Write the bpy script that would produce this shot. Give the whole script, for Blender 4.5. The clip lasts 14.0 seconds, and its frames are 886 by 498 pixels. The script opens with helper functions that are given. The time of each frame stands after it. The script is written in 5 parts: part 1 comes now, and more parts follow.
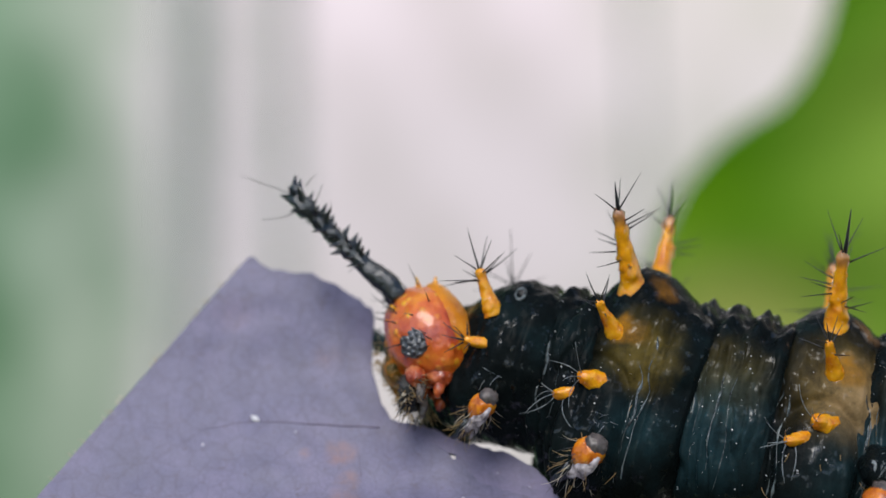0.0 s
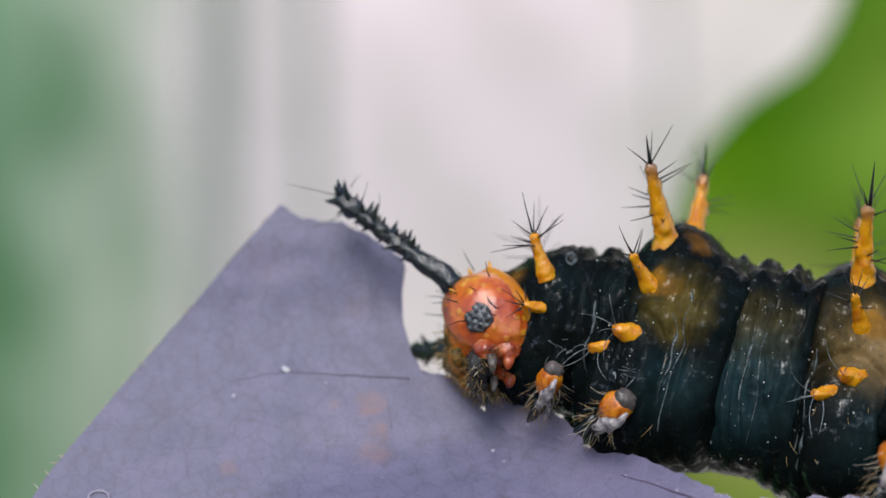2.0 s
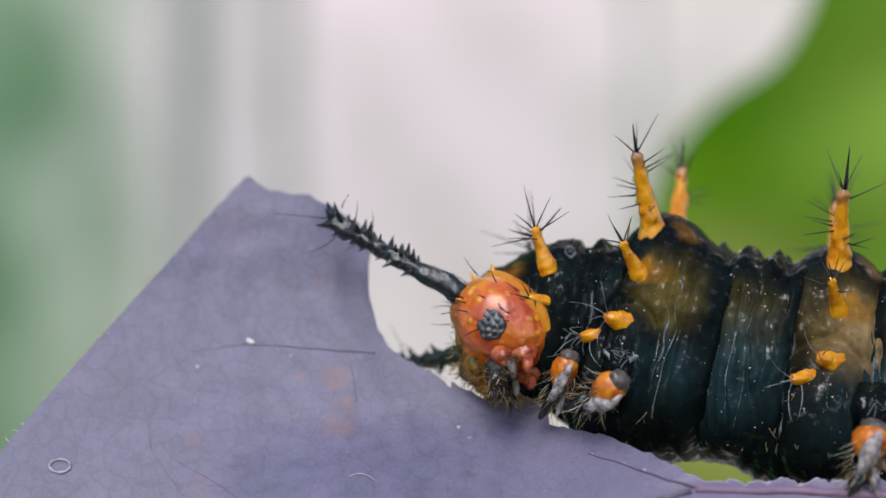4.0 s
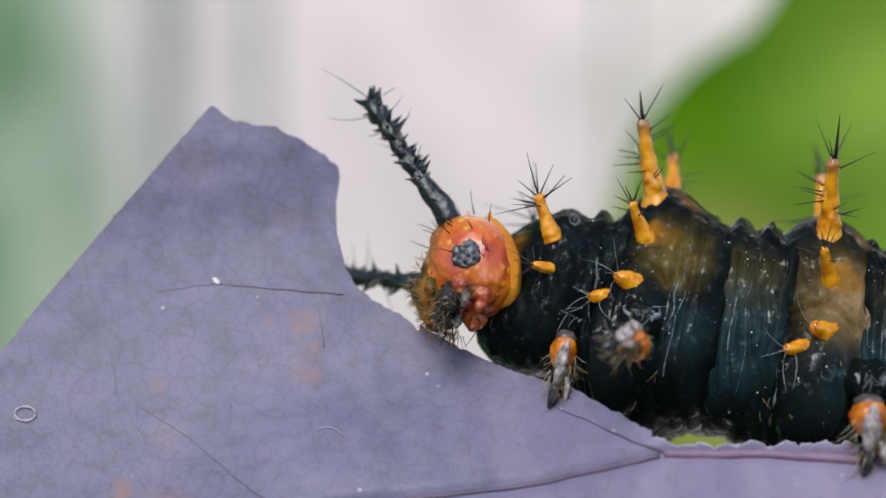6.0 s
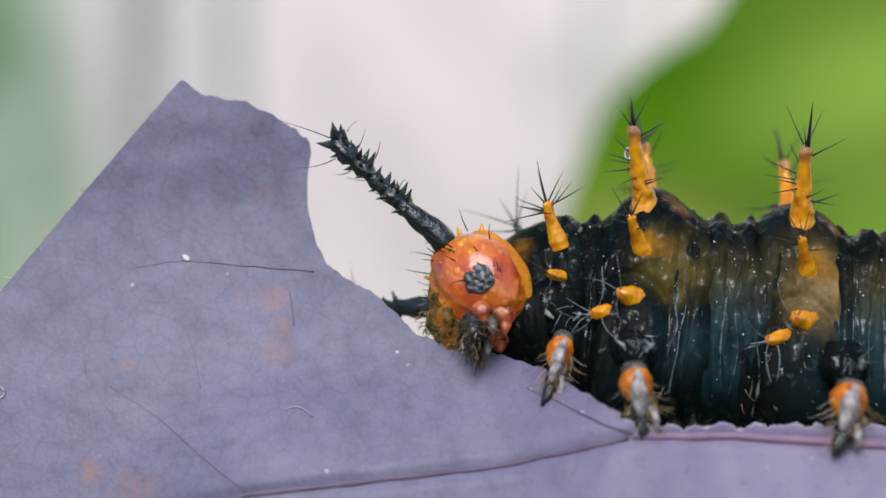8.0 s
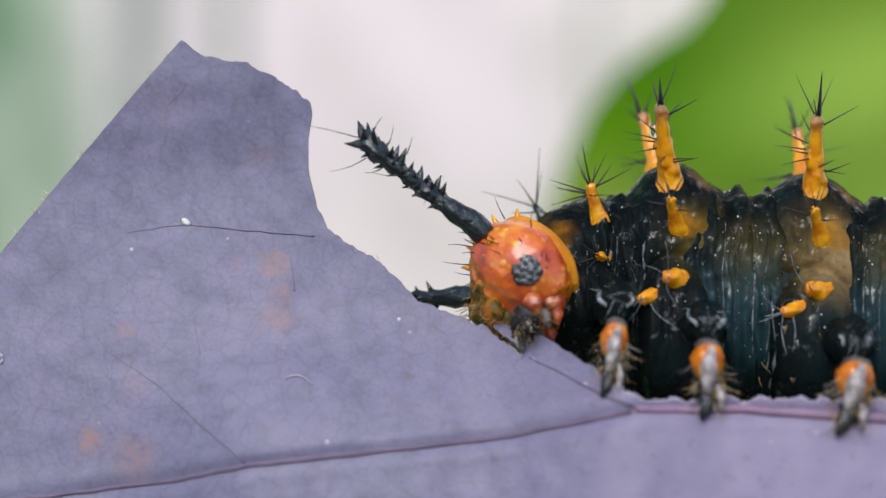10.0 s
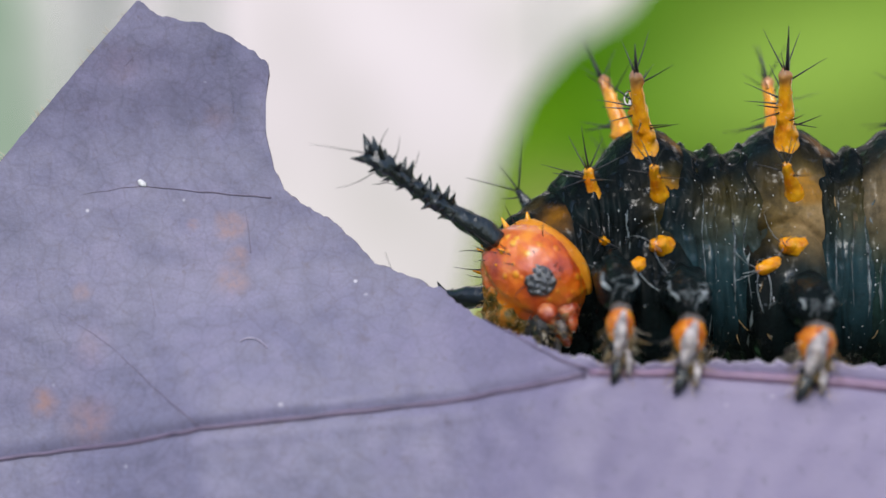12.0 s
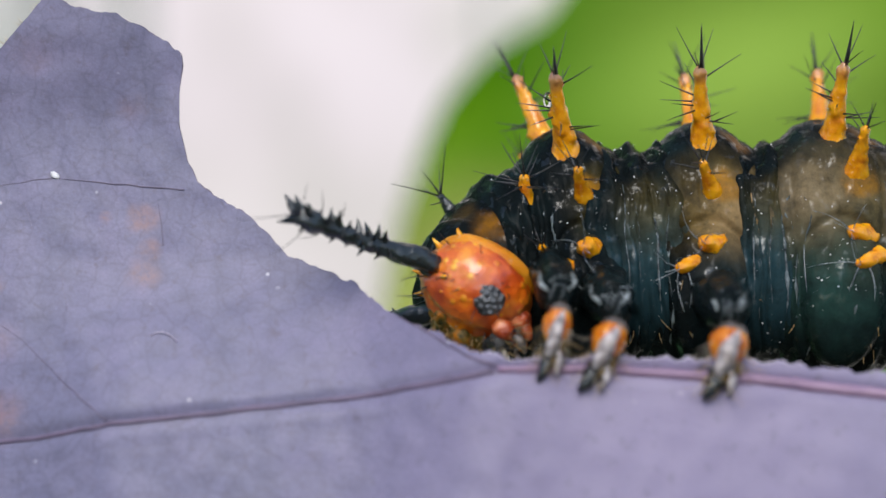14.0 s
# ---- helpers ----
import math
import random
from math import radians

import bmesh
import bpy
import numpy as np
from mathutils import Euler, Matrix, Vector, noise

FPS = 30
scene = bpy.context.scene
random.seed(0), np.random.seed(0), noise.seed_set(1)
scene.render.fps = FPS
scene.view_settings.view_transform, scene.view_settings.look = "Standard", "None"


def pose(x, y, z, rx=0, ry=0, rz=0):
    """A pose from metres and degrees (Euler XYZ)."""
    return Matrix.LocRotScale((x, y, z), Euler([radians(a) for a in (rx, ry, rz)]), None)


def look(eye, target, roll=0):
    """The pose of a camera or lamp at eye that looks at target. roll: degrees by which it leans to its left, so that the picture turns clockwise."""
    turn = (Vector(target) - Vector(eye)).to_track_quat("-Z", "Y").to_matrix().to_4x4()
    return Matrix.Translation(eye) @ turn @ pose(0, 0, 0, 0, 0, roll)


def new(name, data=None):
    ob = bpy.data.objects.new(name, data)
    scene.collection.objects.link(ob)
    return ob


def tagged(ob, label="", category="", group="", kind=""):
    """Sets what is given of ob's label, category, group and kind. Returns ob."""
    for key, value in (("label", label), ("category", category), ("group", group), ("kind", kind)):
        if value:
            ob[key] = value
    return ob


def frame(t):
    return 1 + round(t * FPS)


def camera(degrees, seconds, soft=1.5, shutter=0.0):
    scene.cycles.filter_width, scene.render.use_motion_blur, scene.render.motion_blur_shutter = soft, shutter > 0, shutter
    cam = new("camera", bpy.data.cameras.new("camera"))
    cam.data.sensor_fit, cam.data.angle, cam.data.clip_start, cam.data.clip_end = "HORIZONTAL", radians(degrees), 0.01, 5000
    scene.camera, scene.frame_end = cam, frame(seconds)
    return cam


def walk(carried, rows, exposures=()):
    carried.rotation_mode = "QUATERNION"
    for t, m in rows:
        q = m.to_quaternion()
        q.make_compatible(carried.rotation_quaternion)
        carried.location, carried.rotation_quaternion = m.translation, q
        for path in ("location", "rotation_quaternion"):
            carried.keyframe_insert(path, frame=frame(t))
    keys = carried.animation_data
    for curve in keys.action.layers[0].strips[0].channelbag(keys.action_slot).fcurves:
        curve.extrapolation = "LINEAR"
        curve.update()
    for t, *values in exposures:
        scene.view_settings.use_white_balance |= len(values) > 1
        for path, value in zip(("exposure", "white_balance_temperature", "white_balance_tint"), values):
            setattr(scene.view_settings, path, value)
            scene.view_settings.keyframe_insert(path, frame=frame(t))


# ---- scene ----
# lengths below are given in units of U; a caterpillar segment is about 5.6 mm thick
U = 1.4e-5
D = 0.062248

# ---------------------------------------------------------------- camera
cam = camera(20, 14.0, soft=1.5)
cam.data.dof.use_dof = True
cam.data.dof.focus_distance = D - 0.0023
cam.data.dof.aperture_fstop = 46
walk(cam, [
    (0, pose(0, -0.062248, 0, 92.335, 0, 1.225)),
    (0.5, pose(0, -0.062248, 0, 92.476, 0, 1.356)),
    (1, pose(0, -0.062248, 0, 92.303, 0, 1.782)),
    (1.5, pose(0, -0.062248, 0, 92.042, 0, 1.676)),
    (2, pose(0, -0.062248, 0, 91.728, 0, 1.829)),
    (2.5, pose(0, -0.062248, 0, 91.609, 0, 1.823)),
    (3, pose(0, -0.062248, 0, 91.544, 0, 1.542)),
    (5.5, pose(0, -0.062248, 0, 90.904, 0, 0.932)),
    (6, pose(0, -0.062248, 0, 90.611, 0, 0.640)),
    (6.5, pose(0, -0.062248, 0, 90.394, 0, 0.545)),
    (7, pose(0, -0.062248, 0, 90.405, 0, 0.331)),
    (9.5, pose(0, -0.062248, 0, 90.003, 0, 0.001)),
    (10, pose(0, -0.062248, 0, 89.862, 0, 0.035)),
    (10.5, pose(0, -0.062248, 0, 89.699, 0, -0.268)),
    (11, pose(0, -0.062248, 0, 89.710, 0, -0.451)),
    (11.5, pose(0, -0.062248, 0, 89.558, 0, -0.664)),
    (12, pose(0, -0.062248, 0, 89.363, 0, -0.777)),
    (12.5, pose(0, -0.062248, 0, 89.449, 0, -1.227)),
    (13, pose(0, -0.062248, 0, 89.569, 0, -1.640)),
    (13.5, pose(0, -0.062248, 0, 89.330, 0, -1.934)),
    (14, pose(0, -0.062248, 0, 89.254, 0, -2.190)),
], exposures=[(0, -0.16), (3, -0.16), (7, -0.06), (9.5, 0.03), (14, 0.12)])


# ---------------------------------------------------------------- light
world = bpy.data.worlds.new("sky")
scene.world = world
world.use_nodes = True
wn = world.node_tree.nodes
sky = wn.new("ShaderNodeTexSky")
sky.sky_type = "NISHITA"
sky.sun_disc = False
SUN_TO = Vector((-0.12, -0.66, 0.74)).normalized()      # towards the sun
sky.sun_elevation = math.asin(SUN_TO.z)
sky.sun_rotation = math.atan2(SUN_TO.x, SUN_TO.y)
world.node_tree.links.new(sky.outputs[0], wn["Background"].inputs[0])
wn["Background"].inputs[1].default_value = 0.17
sun = new("sun", bpy.data.lights.new("sun", "SUN"))
sun.data.energy = 2.35
sun.data.angle = radians(40.0)
sun.data.color = (1.0, 0.965, 0.91)
sun.matrix_world = look((0, 0, 0), -SUN_TO)
scene.view_settings.exposure = 0.0


# ---------------------------------------------------------------- materials
def shader(name):
    m = bpy.data.materials.new(name)
    m.use_nodes = True
    nt = m.node_tree
    return m, nt, nt.nodes["Principled BSDF"]


def add(nt, kind, **values):
    n = nt.nodes.new(kind)
    for key, value in values.items():
        n.inputs[key].default_value = value
    return n


def coords(nt, scale=1.0):
    tc = nt.nodes.new("ShaderNodeTexCoord")
    mp = nt.nodes.new("ShaderNodeMapping")
    mp.inputs["Scale"].default_value = (scale, scale, scale)
    nt.links.new(tc.outputs["Object"], mp.inputs[0])
    return mp.outputs[0]


def noise_tex(nt, vec, scale, detail=4.0, rough=0.55):
    n = add(nt, "ShaderNodeTexNoise", Scale=scale, Detail=detail, Roughness=rough)
    nt.links.new(vec, n.inputs["Vector"])
    return n.outputs["Fac"]


def ramp(nt, fac, stops):
    n = nt.nodes.new("ShaderNodeValToRGB")
    el = n.color_ramp.elements
    while len(el) < len(stops):
        el.new(0.5)
    for e, (p, c) in zip(el, stops):
        e.position = p
        e.color = (*c, 1) if len(c) == 3 else c
    nt.links.new(fac, n.inputs[0])
    return n.outputs[0]


def grey(a):
    return (a, a, a)


def mix(nt, fac, a, b, how="MIX"):
    n = nt.nodes.new("ShaderNodeMix")
    n.data_type, n.blend_type = "RGBA", how
    for socket, value in ((n.inputs[0], fac), (n.inputs[6], a), (n.inputs[7], b)):
        if isinstance(value, (int, float)):
            socket.default_value = value
        elif isinstance(value, tuple):
            socket.default_value = (*value, 1)
        else:
            nt.links.new(value, socket)
    return n.outputs[2]


def bump(nt, bsdf, height, strength, distance):
    n = nt.nodes.new("ShaderNodeBump")
    n.inputs["Strength"].default_value = strength
    n.inputs["Distance"].default_value = distance
    nt.links.new(height, n.inputs["Height"])
    nt.links.new(n.outputs[0], bsdf.inputs["Normal"])


def near_point(nt, p, radius, soft, wobble=0.0):
    """1 near the local point p, 0 away from it."""
    tc = nt.nodes.new("ShaderNodeTexCoord")
    vec = tc.outputs["Object"]
    if wobble:
        nz = add(nt, "ShaderNodeTexNoise", Scale=0.02 / U, Detail=3.0)
        nt.links.new(vec, nz.inputs["Vector"])
        mad = nt.nodes.new("ShaderNodeVectorMath")
        mad.operation = "MULTIPLY_ADD"
        mad.inputs[1].default_value = (wobble * U,) * 3
        nt.links.new(nz.outputs["Color"], mad.inputs[0])
        nt.links.new(vec, mad.inputs[2])
        vec = mad.outputs[0]
        p = [c + 0.5 * wobble for c in p]
    d = nt.nodes.new("ShaderNodeVectorMath")
    d.operation = "DISTANCE"
    d.inputs[1].default_value = [c * U for c in p]
    nt.links.new(vec, d.inputs[0])
    mr = nt.nodes.new("ShaderNodeMapRange")
    mr.interpolation_type = "SMOOTHSTEP"
    mr.inputs["From Min"].default_value = (radius + soft) * U
    mr.inputs["From Max"].default_value = (radius - soft) * U
    nt.links.new(d.outputs["Value"], mr.inputs["Value"])
    return mr.outputs[0]


def mat_black(name, brown=None, shine=0.22, gloss=(0.04, 0.9)):
    """Wet black cuticle: fine grain, pale granules, translucent olive and teal blotches on the flank."""
    m, nt, b = shader(name)
    v = coords(nt)
    big = noise_tex(nt, v, 0.012 / U, 5)
    col = ramp(nt, big, [(0.3, (0.0036, 0.0050, 0.0052)), (0.52, (0.0052, 0.0078, 0.0082)), (0.75, (0.008, 0.017, 0.0185))])
    if brown:
        haze = noise_tex(nt, v, 0.028 / U, 7, 0.68)
        for p, r, c in brown:
            blot = near_point(nt, p, r, r * 0.95, 60)
            thin = mix(nt, 1.0, blot, ramp(nt, haze, [(0.34, grey(0.28)), (0.62, grey(1.0))]), "MULTIPLY")
            col = mix(nt, thin, col, c)
    vor = add(nt, "ShaderNodeTexVoronoi", Scale=0.045 / U)
    nt.links.new(v, vor.inputs["Vector"])
    dots = ramp(nt, vor.outputs["Distance"], [(0.03, grey(1)), (0.06, grey(0))])
    pick = ramp(nt, noise_tex(nt, v, 0.02 / U, 2), [(0.60, grey(0)), (0.66, grey(1))])
    fac = mix(nt, 1.0, dots, pick, "MULTIPLY")
    col = mix(nt, fac, col, (0.36, 0.37, 0.34))
    nt.links.new(col, b.inputs["Base Color"])
    patch = noise_tex(nt, v, 0.055 / U, 5, 0.65)
    nt.links.new(ramp(nt, patch, [(0.46, grey(shine + 0.12)), (0.62, grey(shine - 0.12))]), b.inputs["Roughness"])
    nt.links.new(ramp(nt, patch, [(0.56, grey(gloss[0])), (0.70, grey(gloss[1]))]), b.inputs["Specular IOR Level"])
    b.inputs["IOR"].default_value = 1.45
    bead = add(nt, "ShaderNodeTexVoronoi", Scale=0.085 / U)
    nt.links.new(v, bead.inputs["Vector"])
    grain = ramp(nt, bead.outputs["Distance"], [(0.0, grey(1.0)), (0.55, grey(0.0))])
    fine = noise_tex(nt, v, 0.22 / U, 3, 0.6)
    h = mix(nt, 0.30, mix(nt, 0.25, noise_tex(nt, v, 0.025 / U, 6, 0.6), grain), fine)
    # fine wrinkles that run round the body
    along = nt.nodes.new("ShaderNodeVectorMath")
    along.operation = "MULTIPLY"
    along.inputs[1].default_value = (1.0, 0.13, 0.13)
    nt.links.new(v, along.inputs[0])
    h = mix(nt, 0.40, h, noise_tex(nt, along.outputs[0], 0.075 / U, 4, 0.6))
    bump(nt, b, h, 0.5, 7 * U)
    return m


def mat_orange(name, base, dark, light, scale=0.03, rough=0.28, sub=0.15, tip=None, coat=0.0):
    m, nt, b = shader(name)
    v = coords(nt)
    n1 = noise_tex(nt, v, scale / U, 5)
    col = ramp(nt, n1, [(0.34, dark), (0.48, base), (0.64, light)])
    fleck = ramp(nt, noise_tex(nt, v, 0.12 / U, 3), [(0.62, grey(0.0)), (0.72, grey(0.35))])
    col = mix(nt, fleck, col, tuple(0.55 * c + 0.30 for c in light))
    if tip:
        tc = nt.nodes.new("ShaderNodeTexCoord")
        sep = nt.nodes.new("ShaderNodeSeparateXYZ")
        nt.links.new(tc.outputs["Object"], sep.inputs[0])
        mr = nt.nodes.new("ShaderNodeMapRange")
        mr.inputs["From Min"].default_value = tip[0] * U
        mr.inputs["From Max"].default_value = tip[1] * U
        nt.links.new(sep.outputs[2], mr.inputs["Value"])
        col = mix(nt, mr.outputs[0], col, (0.22, 0.13, 0.11))
    nt.links.new(col, b.inputs["Base Color"])
    b.inputs["Roughness"].default_value = rough
    b.inputs["Specular IOR Level"].default_value = 0.25
    b.inputs["Subsurface Weight"].default_value = sub
    b.inputs["Subsurface Radius"].default_value = (1.0, 0.5, 0.2)
    b.inputs["Subsurface Scale"].default_value = 14 * U
    h = mix(nt, 0.35, noise_tex(nt, v, 0.09 / U, 5, 0.6), noise_tex(nt, v, 0.03 / U, 5))
    bump(nt, b, h, 0.6, 8 * U)
    b.inputs["Coat Weight"].default_value = coat
    b.inputs["Coat Roughness"].default_value = 0.12
    return m


def mat_head():
    """Glossy head capsule: orange mottled with red and small raised yellow spots."""
    m, nt, b = shader("mottled orange head")
    v = coords(nt)
    col = ramp(nt, noise_tex(nt, v, 0.018 / U, 5, 0.6), [(0.30, (0.34, 0.030, 0.006)), (0.42, (0.54, 0.072, 0.005)), (0.54, (0.68, 0.130, 0.004)), (0.68, (0.80, 0.26, 0.005))])
    vor = add(nt, "ShaderNodeTexVoronoi", Scale=0.042 / U)
    nt.links.new(v, vor.inputs["Vector"])
    spots = ramp(nt, vor.outputs["Distance"], [(0.16, grey(1)), (0.32, grey(0))])
    pick = ramp(nt, noise_tex(nt, v, 0.012 / U, 2), [(0.42, grey(0)), (0.54, grey(1))])
    fac = mix(nt, 1.0, spots, pick, "MULTIPLY")
    col = mix(nt, fac, col, (0.86, 0.40, 0.012))
    low = near_point(nt, (60, 0, -105), 62, 40, 40)
    col = mix(nt, low, col, (0.44, 0.06, 0.018))
    nt.links.new(col, b.inputs["Base Color"])
    b.inputs["Roughness"].default_value = 0.36
    b.inputs["Specular IOR Level"].default_value = 0.45
    b.inputs["Subsurface Weight"].default_value = 0.05
    b.inputs["Subsurface Radius"].default_value = (1.0, 0.4, 0.15)
    b.inputs["Subsurface Scale"].default_value = 12 * U
    b.inputs["Coat Weight"].default_value = 1.0
    b.inputs["Coat IOR"].default_value = 1.6
    b.inputs["Coat Roughness"].default_value = 0.19
    cell = add(nt, "ShaderNodeTexVoronoi", Scale=0.06 / U)
    nt.links.new(v, cell.inputs["Vector"])
    h = mix(nt, 0.22, mix(nt, 0.3, noise_tex(nt, v, 0.03 / U, 6, 0.6), cell.outputs["Distance"]), spots)
    bump(nt, b, h, 0.65, 12 * U)
    return m


def mat_plain(name, a, c, scale=0.05, rough=0.4, strength=0.3):
    m, nt, b = shader(name)
    v = coords(nt)
    nt.links.new(ramp(nt, noise_tex(nt, v, scale / U, 4), [(0.3, a), (0.7, c)]), b.inputs["Base Color"])
    b.inputs["Roughness"].default_value = rough
    bump(nt, b, noise_tex(nt, v, scale * 2.5 / U, 4), strength, 5 * U)
    return m


def mat_leaf():
    """Purple-grey leaf: cloudy tone, fine grain, brown stains and pale specks."""
    m, nt, b = shader("purple leaf skin")
    v = coords(nt)
    cloud = noise_tex(nt, v, 0.006 / U, 8, 0.7)
    col = ramp(nt, cloud, [(0.3, (0.120, 0.115, 0.188)), (0.5, (0.148, 0.137, 0.224)), (0.72, (0.184, 0.162, 0.262))])
    fine = noise_tex(nt, v, 0.16 / U, 4, 0.7)
    col = mix(nt, 0.30, col, ramp(nt, fine, [(0.25, grey(0.25)), (0.5, grey(0.5)), (0.8, grey(0.8))]), "OVERLAY")
    mott = ramp(nt, noise_tex(nt, v, 0.025 / U, 4), [(0.30, grey(0.38)), (0.5, grey(0.5)), (0.72, grey(0.60))])
    col = mix(nt, 0.5, col, mott, "OVERLAY")
    bend = add(nt, "ShaderNodeTexNoise", Scale=0.02 / U, Detail=3.0)
    nt.links.new(v, bend.inputs["Vector"])
    push = nt.nodes.new("ShaderNodeVectorMath")
    push.operation = "MULTIPLY_ADD"
    push.inputs[1].default_value = (28 * U,) * 3
    nt.links.new(bend.outputs["Color"], push.inputs[0])
    nt.links.new(v, push.inputs[2])
    net = add(nt, "ShaderNodeTexVoronoi", Scale=0.026 / U)
    net.feature = "DISTANCE_TO_EDGE"
    nt.links.new(push.outputs[0], net.inputs["Vector"])
    lines = ramp(nt, net.outputs["Distance"], [(0.0, grey(0.36)), (0.07, grey(0.49)), (0.35, grey(0.52))])
    col = mix(nt, 0.5, col, lines, "OVERLAY")
    # light on the lower right is painted in as a paler pink
    col = mix(nt, near_point(nt, (520, 0, -200), 420, 380), col, (0.214, 0.176, 0.284))
    scuff = ramp(nt, noise_tex(nt, v, 0.045 / U, 6, 0.7), [(0.57, grey(0)), (0.70, grey(0.6))])
    col = mix(nt, scuff, col, (0.100, 0.082, 0.115))
    rust = ramp(nt, noise_tex(nt, v, 0.05 / U, 5, 0.65), [(0.36, grey(0.25)), (0.58, grey(1.0))])
    brown = (0.255, 0.150, 0.155)
    for x, y, r, a in ((505, 590, 24, 0.75), (498, 490, 20, 0.7), (508, 545, 15, 0.6), (470, 300, 20, 0.3), (193, 795, 18, 0.75), (275, 830, 38, 0.5), (430, 490, 10, 0.7),
                       (375, 800, 22, 0.5), (250, 605, 14, 0.5), (270, 700, 26, 0.2), (300, 200, 34, 0.25), (412, 208, 9, 0.6)):
        s = mix(nt, 1.0, near_point(nt, ((x - 900), 0, (640 - y)), r, r * 0.8, 40), rust, "MULTIPLY")
        mul = nt.nodes.new("ShaderNodeMath")
        mul.operation = "MULTIPLY"
        mul.inputs[1].default_value = min(1.0, a * 1.35)
        nt.links.new(s, mul.inputs[0])
        col = mix(nt, mul.outputs[0], col, brown)
    vor = add(nt, "ShaderNodeTexVoronoi", Scale=0.022 / U)
    nt.links.new(v, vor.inputs["Vector"])
    dots = ramp(nt, vor.outputs["Distance"], [(0.04, grey(1)), (0.10, grey(0))])
    pick = ramp(nt, noise_tex(nt, v, 0.03 / U, 2), [(0.53, grey(0)), (0.62, grey(1))])
    col = mix(nt, mix(nt, 1.0, dots, pick, "MULTIPLY"), col, (0.5, 0.48, 0.55))
    nt.links.new(col, b.inputs["Base Color"])
    b.inputs["Roughness"].default_value = 0.5
    b.inputs["Sheen Weight"].default_value = 0.1
    h = mix(nt, 0.5, noise_tex(nt, v, 0.03 / U, 5), noise_tex(nt, v, 0.12 / U, 4))
    bump(nt, b, h, 0.24, 6 * U)
    return m


def mat_green():
    m, nt, b = shader("green leaf blade")
    v = coords(nt)
    col = ramp(nt, noise_tex(nt, v, 0.0012 / U, 3), [(0.35, (0.044, 0.145, 0.001)), (0.55, (0.064, 0.166, 0.002)), (0.75, (0.105, 0.212, 0.008))])
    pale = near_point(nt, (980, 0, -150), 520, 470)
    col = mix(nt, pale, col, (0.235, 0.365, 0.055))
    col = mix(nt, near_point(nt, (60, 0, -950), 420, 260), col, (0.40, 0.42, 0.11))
    nt.links.new(col, b.inputs["Base Color"])
    b.inputs["Roughness"].default_value = 0.5
    b.inputs["Specular IOR Level"].default_value = 0.02
    bump(nt, b, noise_tex(nt, v, 0.01 / U, 4), 0.3, 20 * U)
    return m


def mat_backdrop():
    """Distant garden far out of focus, self-lit: pale sky light between stems, green to one side."""
    m, nt, b = shader("self-lit distant garden")
    v = coords(nt)
    sep = nt.nodes.new("ShaderNodeSeparateXYZ")
    nt.links.new(v, sep.inputs[0])
    wob = add(nt, "ShaderNodeTexNoise", Scale=9.0, Detail=2.0)
    nt.links.new(v, wob.inputs["Vector"])
    ma = nt.nodes.new("ShaderNodeMath")
    ma.operation = "MULTIPLY_ADD"
    ma.inputs[1].default_value = 0.012
    nt.links.new(wob.outputs["Fac"], ma.inputs[0])
    nt.links.new(sep.outputs[0], ma.inputs[2])
    mr = nt.nodes.new("ShaderNodeMapRange")
    mr.inputs["From Min"].default_value = -0.12
    mr.inputs["From Max"].default_value = 0.12
    nt.links.new(ma.outputs[0], mr.inputs["Value"])
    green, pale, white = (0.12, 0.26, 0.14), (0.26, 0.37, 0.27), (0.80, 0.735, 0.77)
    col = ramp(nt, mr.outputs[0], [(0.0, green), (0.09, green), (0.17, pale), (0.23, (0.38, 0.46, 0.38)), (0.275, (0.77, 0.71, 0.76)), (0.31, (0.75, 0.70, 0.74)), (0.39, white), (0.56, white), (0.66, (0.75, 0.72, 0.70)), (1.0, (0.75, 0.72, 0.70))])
    tall = nt.nodes.new("ShaderNodeMapping")
    tall.inputs["Scale"].default_value = (1.0, 1.0, 0.6)
    tall.inputs["Location"].default_value = (0.31, 0.0, 0.12)
    nt.links.new(v, tall.inputs[0])
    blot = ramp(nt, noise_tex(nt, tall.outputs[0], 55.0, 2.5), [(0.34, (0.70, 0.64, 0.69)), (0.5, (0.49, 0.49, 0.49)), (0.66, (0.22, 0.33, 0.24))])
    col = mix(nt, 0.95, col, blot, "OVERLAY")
    # painted glow: the emitted colour brightens with height
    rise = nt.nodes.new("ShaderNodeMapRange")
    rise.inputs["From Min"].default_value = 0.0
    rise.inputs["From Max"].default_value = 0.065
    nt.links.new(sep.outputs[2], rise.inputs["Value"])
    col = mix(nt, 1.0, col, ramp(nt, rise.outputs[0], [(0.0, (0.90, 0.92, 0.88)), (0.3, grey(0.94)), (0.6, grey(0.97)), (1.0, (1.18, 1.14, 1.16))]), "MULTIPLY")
    # the sheet emits its colour: the garden's brightness is painted, no lamp behind
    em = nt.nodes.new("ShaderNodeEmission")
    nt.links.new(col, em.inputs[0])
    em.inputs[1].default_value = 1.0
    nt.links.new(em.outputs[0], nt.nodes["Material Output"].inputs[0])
    return m


def mat_glass():
    m, nt, b = shader("clear water")
    b.inputs["Transmission Weight"].default_value = 1.0
    b.inputs["Roughness"].default_value = 0.02
    b.inputs["IOR"].default_value = 1.33
    return m


